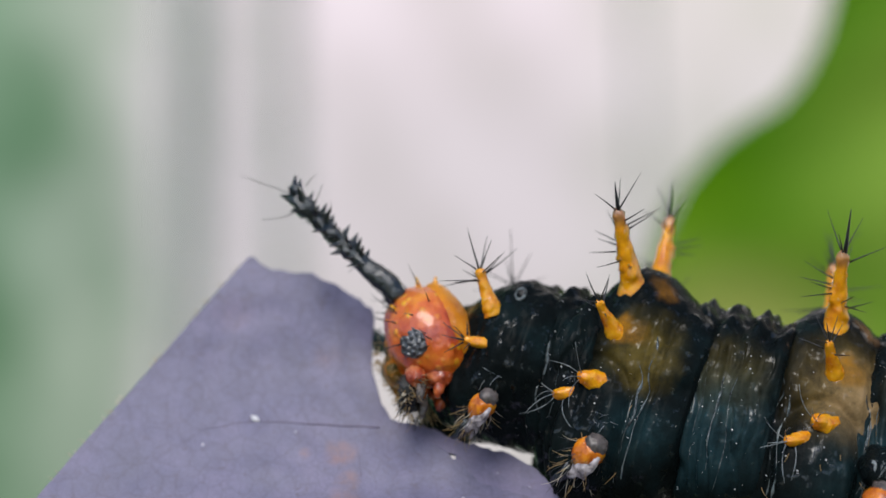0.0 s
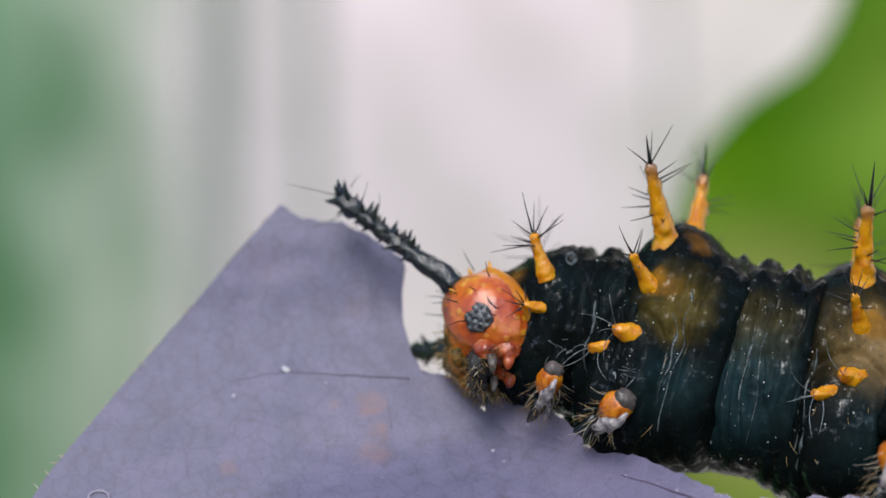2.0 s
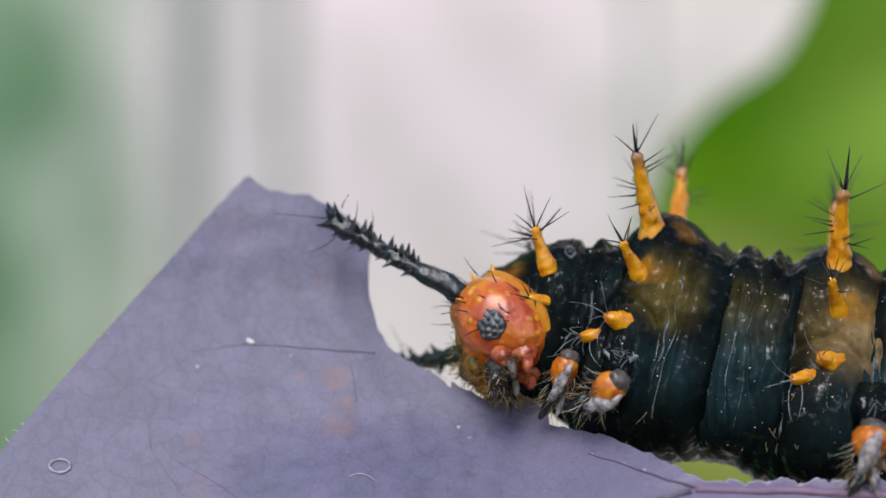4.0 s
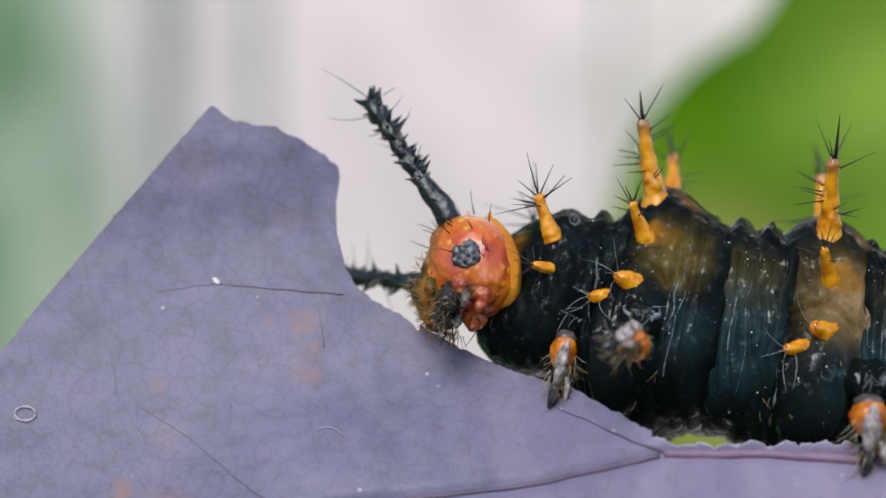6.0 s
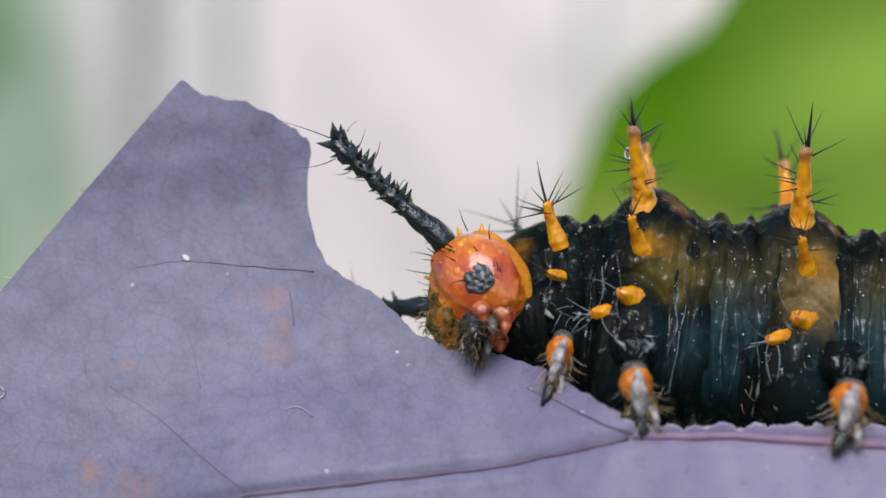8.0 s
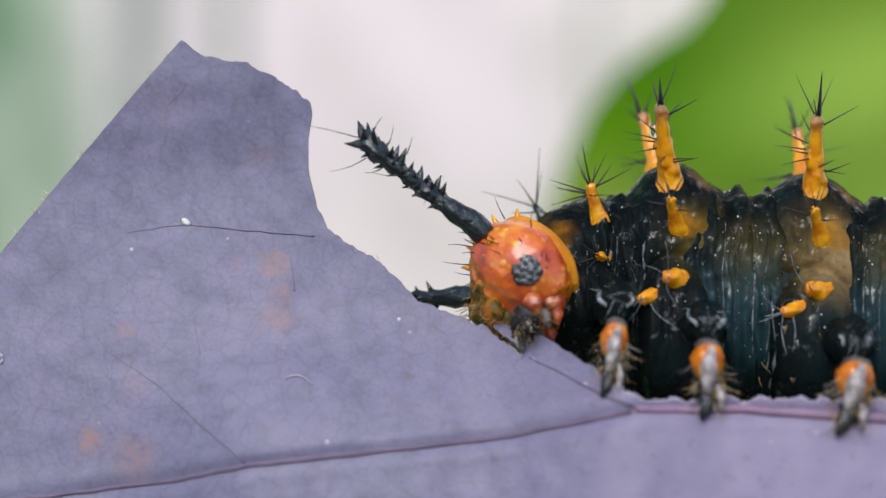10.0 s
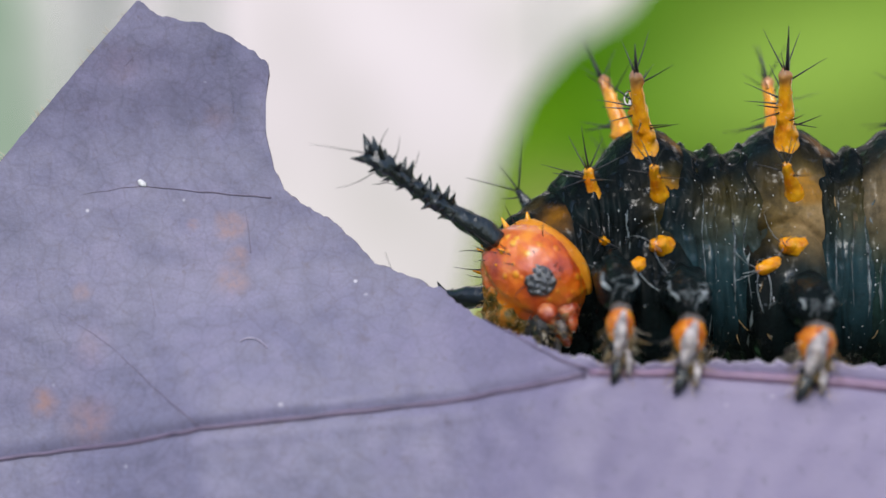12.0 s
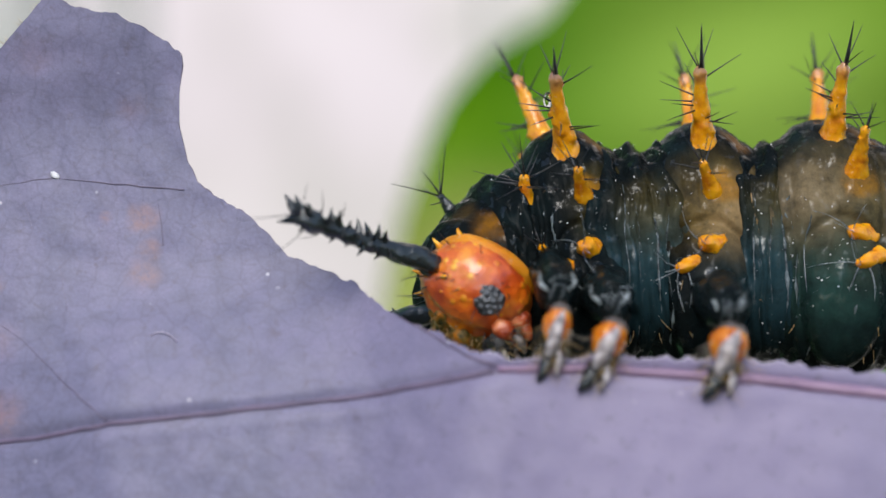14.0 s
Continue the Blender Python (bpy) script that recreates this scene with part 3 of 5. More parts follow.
def body_ring(x, th, radius, half, hump, seed):
    """Distance from the axis at x along it and at the angle th from the top."""
    e = abs(x) / half
    up = math.cos(th)
    r = radius * (1 - 0.13 * smooth(0.35, 1.0, e))
    if e > 1:
        r = radius * (0.87 - 0.8 * (e - 1) ** 1.3)
    r *= 1 + (0.76 if seed == 2.0 else 0.12 if seed == 1.0 else 0.66) * smooth(0.1, -0.95, up)
    r += hump * math.exp(-(x / (half * 0.62)) ** 2) * math.exp(-(th / 0.62) ** 2)
    side = smooth(0.4, 1.1, abs(th))
    for c, w, d in ((0.62, 7, 7), (0.86, 5, 7), (-0.66, 7, 7), (-0.88, 5, 6)):
        c = c * half + 8 * noise.noise(Vector((th * 1.3, seed, c)))
        r -= d * (0.3 if seed == 1.0 else 1.0) * math.exp(-((x - c) / w) ** 2) * (0.35 + 0.65 * side)
    if seed > 1.5:
        # rounded lobe over the leg, with a crease arching above it
        d = math.hypot(x / 72, (abs(th) - 2.02) * radius / 98)
        r += 15 * smooth(1.0, 0.72, d) - 9 * math.exp(-((d - 1.05) / 0.075) ** 2)
        # second crease across the upper flank
        r -= 4 * math.exp(-((abs(th) - 0.80 - 0.0012 * x) / 0.06) ** 2) * smooth(-0.2, 0.5, x / half)
    v = Vector((x * 0.018, math.sin(th) * 1.6, math.cos(th) * 1.6 + seed))
    r += 7 * noise.noise(v) + 3.4 * noise.noise(v * 3.1) + 1.5 * noise.noise(v * 7.0) + 0.8 * noise.noise(v * 15.0)
    return r


def make_segment(name, radius, half, hump, mat, seed, head_end=1.0, front=1.0):
    bm = bmesh.new()
    rows = []
    n = 90
    for i in range(n + 1):
        x = half * 1.35 * (2 * i / n - 1)
        ring = []
        for k in range(150):
            th = 2 * math.pi * k / 150 - math.pi
            r = max(body_ring(x, th, radius, half, hump, seed), 20)
            if head_end != 1.0:
                r *= 1 - (1 - head_end) * smooth(half * 0.6, -half * 1.2, x) * smooth(-0.6, 0.0, math.cos(th))
            ring.append(Vector((x * front if x < 0 else x, -math.sin(th) * r, math.cos(th) * r * 1.02)) * U)
        rows.append(ring)
    sheet(bm, rows, True, True)
    return part(name, bm, mat, caterpillar)


def make_fold(radius, half, seed, belly=0.36, mat=None):
    """Wrinkled skin between two segments: ring folds that swell into beads along the back and narrow pleats down the sides."""
    def skin_radius(x, th):
        r = radius * (1 - 0.10 * (x / half) ** 4) * (1 + belly * smooth(0.1, -0.95, math.cos(th)))
        swing = 1.2 * noise.noise(Vector((math.sin(th) * 2, math.cos(th) * 2, seed)))
        wave = math.cos(x * 2 * math.pi / 52 + 1.6 * swing)
        bead = 0.5 + 0.5 * math.cos(th * 13 + 2.6 * math.sin(x * 0.068 + seed))
        top = max(0.0, math.cos(th)) ** 1.5
        r += (5 + 9 * bead) * wave * top
        side = smooth(0.6, 1.2, abs(th)) * smooth(2.7, 2.2, abs(th))
        q = Vector((x * 0.034 + 0.5 * swing, th * 0.55, seed * 3.7))
        r += side * (9 * noise.noise(q) + 6 * noise.noise(q * 2.3) - 9 * smooth(0.12, 0.0, abs(noise.noise(q * 1.3 + Vector((0, 0, 5))))))
        return r + 4 * noise.noise(Vector((x * 0.03, math.sin(th) * 3.5, math.cos(th) * 3.5 + seed))) + 3 * noise.noise(Vector((x * 0.09, math.sin(th) * 8, math.cos(th) * 8 + seed)))

    bm = bmesh.new()
    rows = []
    for i in range(81):
        x = half * (2 * i / 80 - 1)
        ring = []
        for k in range(120):
            th = 2 * math.pi * k / 120 - math.pi
            r = skin_radius(x, th)
            ring.append(Vector((x, -math.sin(th) * r, math.cos(th) * r)) * U)
        rows.append(ring)
    sheet(bm, rows, True, True)
    fold = part("skin_fold", bm, mat or M_BLACK, caterpillar, "wrinkled black skin fold")
    random.seed(int(seed))
    # white specks: skin granules, and wet glints put in as solid dots
    bm = bmesh.new()
    for i in range(150):
        x, a = random.uniform(-0.8, 0.8) * half, random.uniform(-25, 150)
        p, w = on_skin(x, a, skin_radius(x, radians(a)), 0)
        k = 0.4 + 1.3 * random.random() ** 3
        blob(bm, p, (k, k, k), 6, 4)
    tagged(part("granule_glint_speckle", bm, M_FLAKE, fold, "white granules with painted wet glints among them"), kind="stuff")
    # wet ridges that run down the side between the pleats
    for x, a0, a1, fat in ((-34, 44, 128, 2.4), (-8, 58, 140, 1.6), (16, 70, 126, 5.0), (38, 66, 138, 1.8)):
        path, rad = [], []
        for i in range(25):
            t = i / 24
            xx = x + 12 * noise.noise(Vector((t * 2.4, x * 0.3, seed)))
            a = a0 + (a1 - a0) * t
            p, w = on_skin(xx, a, skin_radius(xx, radians(a)), 0.5)
            path.append(p)
            rad.append(max(0.3, fat * math.sin(t * math.pi) ** 0.5 * (0.3 + 1.2 * abs(noise.noise(Vector((t * 6.0, x, seed)))))))
        bm = bmesh.new()
        tube(bm, path, rad, 7, 0.5)
        part("skin_ridge", bm, M_RIDGE, fold, "wet translucent skin ridge")
    return fold


def aim(d):
    """Turns +Z to the direction d."""
    return Vector(d).normalized().to_track_quat("Z", "Y").to_matrix().to_4x4()


def make_spine(parent, place, way, height, r0, r1, hairs, hair_len, mat=None, name="spine", seed=1, lean=0.0, hair_mat=None):
    """A fleshy orange spine, flared at its foot, with small sockets that carry black bristles."""
    random.seed(seed)
    here = Matrix.Translation(Vector(place) * U) @ aim(way)
    sockets = []
    for i in range(hairs):
        top = i < 4
        t = 1.0 if top else (0.28 if height > 100 else 0.66) + (0.62 if height > 100 else 0.26) * ((i * 0.618) % 1.0)
        sockets.append((t, 2.4 * i + random.uniform(-0.3, 0.3), top))
    m, n = 34, 20
    rows = []
    for j in range(m + 1):
        t = j / m
        z = -30 + (height + 30) * t
        ring = []
        for k in range(n):
            a = 2 * math.pi * k / n
            u = max(z, 0) / height
            r = r1 + (r0 - r1) * (1 - u) ** 1.25 + r0 * (0.75 if height > 100 else 0.4) * math.exp(-max(z, -12) / 16 - 0.86)
            if height > 100:
                r += 0.5 * math.cos(u * 26 + seed) * smooth(0.1, 0.3, u) + 1.6 * math.exp(-((u - 0.9) / 0.05) ** 2)
            if height < 40:
                r *= math.sqrt(max(0.06, 1 - (max(t - 0.6, 0) / 0.4) ** 2))
            elif t > 0.93:
                r *= 1 - 0.55 * ((t - 0.93) / 0.07) ** 2
            r *= 1 + (0.14 if height > 100 else 0.11 if height > 50 else 0.2) * noise.noise(Vector((math.cos(a) * 1.5, math.sin(a) * 1.5, z * 0.06 + seed))) + 0.12 * noise.noise(Vector((math.cos(a) * 4, math.sin(a) * 4, z * 0.2 + seed)))
            for ts, aa, top in sockets:
                d = math.atan2(math.sin(a - aa), math.cos(a - aa))
                r += (3 if top else 6.5 * min(1, height / 130) * (1.0 if height > 100 else 0.6)) * math.exp(-((t - min(ts, 0.93)) * height / 4) ** 2 - (d / 0.36) ** 2)
            ring.append(Vector((lean * t * t * height + math.cos(a) * r, math.sin(a) * r, z)) * U)
        rows.append(ring)
    bm = bmesh.new()
    sheet(bm, rows, True, True)
    ob = part(name, bm, mat or M_SPINE, parent)
    ob.matrix_basis = here
    bm = bmesh.new()
    for i, (t, a, top) in enumerate(sockets):
        if top:
            d = Vector((math.cos(a) * 0.9, math.sin(a) * 0.9, 1.0)) if i else Vector((0.04, 0, 1))
            rr = r1 * 0.45
        else:
            d = Vector((math.cos(a), math.sin(a), random.uniform(0.1, 0.6)))
            rr = r1 + (r0 - r1) * (1 - t) ** 1.25 + 3
        base = Vector((lean * t * t * height + math.cos(a) * rr, math.sin(a) * rr, t * height - 3))
        hair(bm, base, d, hair_len * random.uniform(0.6, 1.1) * (1.0 if top else 0.9), (((4.2 if height > 100 else 1.9) if i == 0 else 1.5) if not hair_mat else 0.9), 0.05 if not hair_mat else 0.45, 6)
    hb = part("bristles", bm, hair_mat or M_HAIR, parent, "fine black bristles")
    hb.matrix_basis = here
    return ob


def on_skin(x, deg, radius, sink=4):
    """A place on a segment's skin, at deg from the top towards the near side, and the outward way."""
    a = radians(deg)
    return Vector((x, -math.sin(a) * (radius - sink), math.cos(a) * (radius - sink))), Vector((0, -math.sin(a), math.cos(a)))


def dress_segment(seg, radius, seed, tall=140, hump=20, lean=-0.1, seed_shape=2.0, back=0, front=1.0, head_end=1.0, half=100):
    """Spines, side spines and knobs of a full segment, on both sides."""
    def skin(x, a, sink):
        r = body_ring(x, radians(a), radius, half, hump, seed_shape) * (1 - (1 - head_end) * smooth(half * 0.6, -half * 1.2, x))
        p, w = on_skin(x, a, r, sink)
        p.x = x * front if x < 0 else x
        return p, w

    for side in (1, -1):
        p, w = skin(0, 21 * side, 6)
        make_spine(seg, p, w + Vector((lean, -0.05 if side == 1 else 0.34, 0.15)), tall, 20, 8.5, 14, 80, None, "spine", seed + side)
        p, w = skin(30 if back else 8, (48 if back else 57) * side, 4)
        make_spine(seg, p, w + Vector((0.1 if back else -0.45, 0, 0.45)), 96 if back else 70, 20 if back else 15, 6, 7, 60, M_KNOB, "side_spine", seed + 3 + side)
        p, w = skin(8 + back, (92 - 0.1 * back) * side, 10)
        make_spine(seg, p, w + Vector((-0.6, 0, 0.2)), 37, 17, 14, 4, 62, M_KNOB, "knob", seed + 6 + side, -0.2, M_GREYHAIR)
        p, w = skin((-32 + back * 3) / (front if back == 0 else 1.0), 102 * side, 8)
        make_spine(seg, p, w + Vector((-0.9, 0, -0.1)), 33, 11.5, 10, 6, 70, M_KNOB, "knob", seed + 9 + side, -0.2, M_GREYHAIR)
    # fine pale hairs low on the flanks, white granules with glints painted among them
    random.seed(seed)
    bm = bmesh.new()
    for i in range(9):
        a = random.uniform(95, 142) * random.choice((1, 1, -1))
        x = random.uniform(-85, 85)
        p, w = skin(x, a, 4)
        hair(bm, p, w + Vector((random.uniform(-0.5, 0.5), -0.2, -0.6)), random.uniform(12, 34), 0.7, 0.3, 3)
    part("flank_hairs", bm, M_GOLD, seg, "short pale hairs")
    # thin creases, their highlights painted in as a pale colour
    bm = bmesh.new()
    for x, a0, a1 in ((-62, 66, 150), (80, 50, 150), (-80, 60, 140), (20, 118, 150)):
        path, rad = [], []
        for i in range(15):
            a = a0 + (a1 - a0) * i / 14
            xx = x + 26 * noise.noise(Vector((i * 0.22, x, seed)))
            p, w = skin(xx, a, 1.5)
            path.append(p)
            rad.append(0.4 + 6.0 * abs(noise.noise(Vector((i * 0.45, x * 0.1, seed)))))
        tube(bm, path, rad, 6, 0.4)
    tagged(part("skin_crease", bm, M_CREASE_GLINT, seg, "thin glossy skin creases with painted highlights"), kind="stuff")
    # wet ridge at the rear border and a translucent fold that runs from the knob down behind the leg
    for x, bow, a0, a1, fat in ((72, 12, 74, 128, 5.0), (88, 6, 60, 140, 3.4)):
        path, rad = [], []
        for i in range(23):
            t = i / 22
            xx = x + bow * math.sin(t * math.pi) + 16 * noise.noise(Vector((t * 3.0, x * 0.1, seed)))
            p, w = skin(xx, a0 + (a1 - a0) * t, 0.5)
            path.append(p)
            rad.append(max(0.3, fat * math.sin(t * math.pi) ** 0.6 * (0.35 + 1.1 * abs(noise.noise(Vector((t * 5.0, x, seed)))))))
        bm = bmesh.new()
        tube(bm, path, rad, 8, 0.5)
        part("skin_ridge", bm, M_RIDGE, seg, "wet translucent skin ridge")
    # white dots of the skin, some standing in for wet sparkle
    bm = bmesh.new()
    for i in range(230):
        a = random.uniform(-30, 150)
        x = random.uniform(-95, 95)
        p, w = skin(x, a, 0.5)
        s = 0.4 + 1.4 * random.random() ** 3
        blob(bm, p, (s, s, s), 6, 4)
    tagged(part("granule_glint_speckle", bm, M_FLAKE, seg, "white granules with painted wet glints among them"), kind="stuff")


def make_leg(seed, wide, tall):
    """A thoracic leg: pale cap, orange joint, pale ridge down the front, dark claw. The foot points down."""
    random.seed(seed)
    leg = new("leg")
    leg.parent = caterpillar
    bm = bmesh.new()
    blob(bm, (0, 3, 12), (20, 18, 14), 28, 18, 0.15, 0.03)
    part("cap", bm, M_CAP, leg, "smoky grey cap")
    bm = bmesh.new()
    tube(bm, [(0, 6, 14), (0, 2, 4), (0, 0, -8), (0, 0, -24), (0, 1, -38), (0, 2, -48)], [14, 22, 26, 25, 19, 10], 26, 0.15)
    part("joint", bm, M_JOINT, leg, "glossy orange joint")
    bm = bmesh.new()
    tube(bm, [(8, 4, -36), (8, 2, -54), (6, 0, -72), (2, 0, -90)], [15, 14, 11, 5], 14, 0.5, 3)
    part("shin", bm, M_SHIN, leg, "olive-brown shin")
    bm = bmesh.new()
    tube(bm, [(3, -17, 8), (2, -24, -4), (1, -25, -14), (0, -24, -26), (-1, -21, -38), (-2, -19, -48), (-3, -16, -60), (-4, -12, -74)], [4, 8, 10, 12, 12, 11, 8, 4], 16, 0.8, 2)
    part("ridge", bm, M_PLATE, leg, "shiny pale grey ridge")
    bm = bmesh.new()
    tube(bm, [(-6, 0, -60), (-4, -2, -80), (-6, -5, -100), (-11, -4, -116)], [9, 11, 9, 3], 12, 0.5)
    part("claw", bm, M_HORN, leg, "dark curved claw")
    bm = bmesh.new()
    tube(bm, [(14, -4, -56), (17, -6, -78), (17, -8, -98)], [7, 6, 2], 10, 0.4)
    part("spur", bm, M_PLATE, leg, "small pale spur")
    for mat, count, label in ((M_GOLD, 34, "golden leg hairs"), (M_HAIR, 26, "dark leg hairs"), (M_PALE, 14, "pale leg hairs")):
        bm = bmesh.new()
        for i in range(count):
            a = random.uniform(0, 2 * math.pi)
            z = random.uniform(-95, -15)
            r = 28 + z * 0.18
            hair(bm, (math.cos(a) * r, math.sin(a) * r, z), (math.cos(a), math.sin(a) - 0.2, random.uniform(-1.8, -0.6)), random.uniform(14, 40), 0.5, 0.4, 4)
        part("leg_hairs", bm, mat, leg, label)
    for piece in leg.children:
        piece.data.transform(Matrix.Diagonal((wide, wide, tall, 1)))
    return leg


def make_lobe(seed, wide):
    """The dark fleshy lobe that carries a leg, with two wet pale folds down its front."""
    bm = bmesh.new()
    spine = [Vector((0, 250, 44)), Vector((0, 170, 48)), Vector((0, 100, 44)), Vector((0, 56, 34)), Vector((0, 38, 26)), Vector((0, 24, 18))]
    girth = [46, 45, 40, 33, 25, 14]
    tube(bm, spine, girth, 40, 0.3, seed)
    lobe = part("leg_lobe", bm, M_BLACK, caterpillar, "wet black lobe above the leg")
    for side in (1, -1):
        path, rad = [], []
        for i in range(15):
            t = 1.6 + 2.2 * i / 14
            k = min(int(t), 3)
            q = spine[k].lerp(spine[k + 1], t - k)
            g = girth[k] + (girth[k + 1] - girth[k]) * (t - k)
            lean = side * (0.80 - 0.12 * math.sin(i * 0.5 + seed))
            path.append(q + Vector((math.sin(lean) * g, -math.cos(lean) * g * 0.72, math.cos(lean) * g * 0.62)))
            rad.append(max(0.5, 5.5 * math.sin(math.pi * (i + 0.6) / 15.2) ** 0.6 * (0.45 + 0.9 * abs(noise.noise(Vector((i * 0.55, side, seed)))))))
        bm = bmesh.new()
        tube(bm, path, rad, 9, 0.4)
        part("wet_fold", bm, M_STRAP, lobe, "pale wet skin fold")
    random.seed(seed)
    bm = bmesh.new()
    for i in range(26):
        k = random.uniform(1.6, 4.0)
        q = spine[int(k)].lerp(spine[int(k) + 1], k - int(k)) if k < 4 else spine[4]
        hair(bm, q + Vector((random.uniform(-20, 20), -18, 22)), Vector((random.uniform(-0.8, 0.8), -0.6, random.uniform(-0.8, 0.4))), random.uniform(12, 40), 0.8, 0.35, 4)
    part("lobe_hairs", bm, M_GREYHAIR, lobe, "fine grey hairs")
    lobe.data.transform(Matrix.Diagonal((wide, 1, 1, 1)))
    return lobe


def thorn_mesh():
    bm = bmesh.new()
    tube(bm, [(0, 0, -6), (0, 0, 4), (1, 0, 12), (3, 1, 23)], [7, 6, 3.6, 0.6], 7, 0.2)
    me = bpy.data.meshes.new("thorn")
    bm.to_mesh(me)
    bm.free()
    me.materials.append(M_HORN)
    return me


THORN = thorn_mesh()


def make_head():
    head = new("head")
    head.parent = caterpillar
    # capsule: two soft lobes with a shallow groove between
    bm = bmesh.new()
    rows = []
    for j in range(41):
        ph = math.pi * (0.01 + 0.98 * j / 40)
        ring = []
        for i in range(56):
            th = 2 * math.pi * i / 56
            v = Vector((math.sin(ph) * math.cos(th), math.sin(ph) * math.sin(th), math.cos(ph)))
            k = 1 - 0.07 * math.exp(-(v.y / 0.10) ** 2) * smooth(-0.5, 0.5, v.x + v.z)
            k += 0.045 * noise.noise(v * 3) + 0.028 * noise.noise(v * 8)
            k *= 1 - 0.10 * smooth(0.2, -1.0, v.z)
            ring.append(Vector((v.x * (80 if v.x > 0 else 72), v.y * 88, v.z * 104)) * k * U)
        rows.append(ring)
    sheet(bm, rows, True, True)
    part("capsule", bm, M_HEAD, head, "glossy orange-red head capsule")
    # bristly front of the face, between the lobes and the jaws
    bm = bmesh.new()
    blob(bm, (60, -50, -6), (33, 54, 60), 44, 30, 0.45, 0.06)
    part("face", bm, M_FACE, head, "olive-orange bristly face")
    random.seed(15)
    bm = bmesh.new()
    for i in range(170):
        a = random.uniform(-1.9, 1.0)
        q = Vector((60 + 31 * math.cos(a), -50 + 52 * math.sin(a), -6 + random.uniform(-54, 48)))
        hair(bm, q, Vector((math.cos(a), math.sin(a), random.uniform(-0.9, 0.5))), random.uniform(6, 22), 0.8, 0.35, 3)
    part("face_hairs", bm, M_GOLD, head, "short golden face hairs")
    # collar behind the head
    bm = bmesh.new()
    blob(bm, (-38, 0, 5), (38, 79, 93), 40, 20, 0.05)
    part("collar", bm, M_COLLAR, head, "yellow-orange collar")
    for s in (1, -1):
        # eye patch: a low dome of crowded rough beads
        c, out = Vector((46, 66 * s, -32)), Vector((0.55, 0.80 * s, -0.25)).normalized()
        turn = aim(out).to_3x3()
        random.seed(30 + s)
        beads = [(6.2 * math.sqrt(i) * math.cos(2.4 * i), 6.2 * math.sqrt(i) * math.sin(2.4 * i), random.uniform(5, 10)) for i in range(26)]
        bm = bmesh.new()
        rows = []
        for j in range(1, 17):
            r = 27 * j / 16
            ring = []
            for k in range(44):
                a = 2 * math.pi * k / 44
                rr = r * (1 + 0.18 * noise.noise(Vector((math.cos(a) * 1.6, math.sin(a) * 1.6, s))) + 0.12 * noise.noise(Vector((math.cos(a) * 4, math.sin(a) * 4, s))))
                x, y = rr * math.cos(a), rr * math.sin(a)
                z = 6 * (1 - (j / 16) ** 2) - (8 if j == 16 else 0)
                if j < 16:
                    z += sum(h * math.exp(-((x - bx) ** 2 + (y - by) ** 2) / 7) for bx, by, h in beads)
                ring.append((c * 0.99 + turn @ Vector((x, y, z - 4))) * U)
            rows.append(ring)
        sheet(bm, rows, True, True)
        part("eye_patch", bm, M_PATCH, head, "rough black eye patch")
        # horn with its thorns
        bm = bmesh.new()
        a, b = (Vector((30, 54, 106)), Vector((121, 147, 303))) if s == 1 else (Vector((38, -80, 58)), Vector((116, -222, 264)))
        ax = (b - a).normalized()
        path = [a * 0.72, a * 0.86] + [a + (b - a) * (i / 22) + Vector((6, 0, 4)) * math.sin(i / 22 * math.pi) for i in range(23)]
        tube(bm, path, [21 - 8 * smooth(0, 12, i) + (2.6 * math.sin(i * 1.9) if i > 8 else 0) + 4 * smooth(17, 22, i) for i in range(24)] + [9], 20, 0.35)
        part("horn", bm, M_HORN, head, "thorny black horn")
        random.seed(40 + s)
        bm = bmesh.new()
        for i in range(44):
            t = 0.26 + 0.76 * i / 43
            w = ax.orthogonal().normalized()
            w.rotate(Matrix.Rotation(2.4 * i + random.uniform(-0.4, 0.4), 3, ax))
            q = a + (b - a) * t
            size = random.uniform(0.55, 1.1) * (1.15 if i > 36 else 1.0)
            thorn = new("thorn", THORN)
            thorn.parent = head
            way = w + ax * (0.35 if i < 37 else 1.0)
            thorn.matrix_basis = Matrix.Translation((q + w * 10) * U) @ aim(way) @ Matrix.Scale(size, 4)
            if i % 4 == 0:
                hair(bm, q + w * (10 + 14 * size), w + ax * 0.3, random.uniform(25, 66), 0.85, 0.3)
        hair(bm, b, ax + Vector((0.5, 0, -0.2)), 100, 0.9, 0.25)
        part("horn_hairs", bm, M_HAIR, head, "long fine black hairs")
        # crown tubercles with a bristle each
        for x, y, z, ln in ((10, 22, 104, 30), (-20, 38, 96, 26), (40, 34, 88, 20), (-45, 60, 72, 18), (44, 60, 56, 12), (58, 40, 46, 12)):
            bm = bmesh.new()
            q = Vector((x, y * s, z))
            w = q.normalized()
            tube(bm, [q * 0.86, q * 0.98, q + w * ln * 0.5], [7, 5, 1.2], 8)
            part("tubercle", bm, M_KNOB, head)
        # cheek lobe, palp and jaw
        bm = bmesh.new()
        blob(bm, (61, 4 + 24 * s, -72), (18, 17, 20), 30, 20, 0.14, 0.03)
        part("cheek", bm, M_MOUTH, head, "glossy pink-red cheek lobe")
        bm = bmesh.new()
        blob(bm, (20, -14 + 26 * s, -80), (23, 20, 25), 32, 24, 0.18, 0.03)
        tube(bm, [(26, -14 + 25 * s, -96), (35, -14 + 23 * s, -108), (43, -14 + 21 * s, -117)], [12, 10, 4], 18, 0.25)
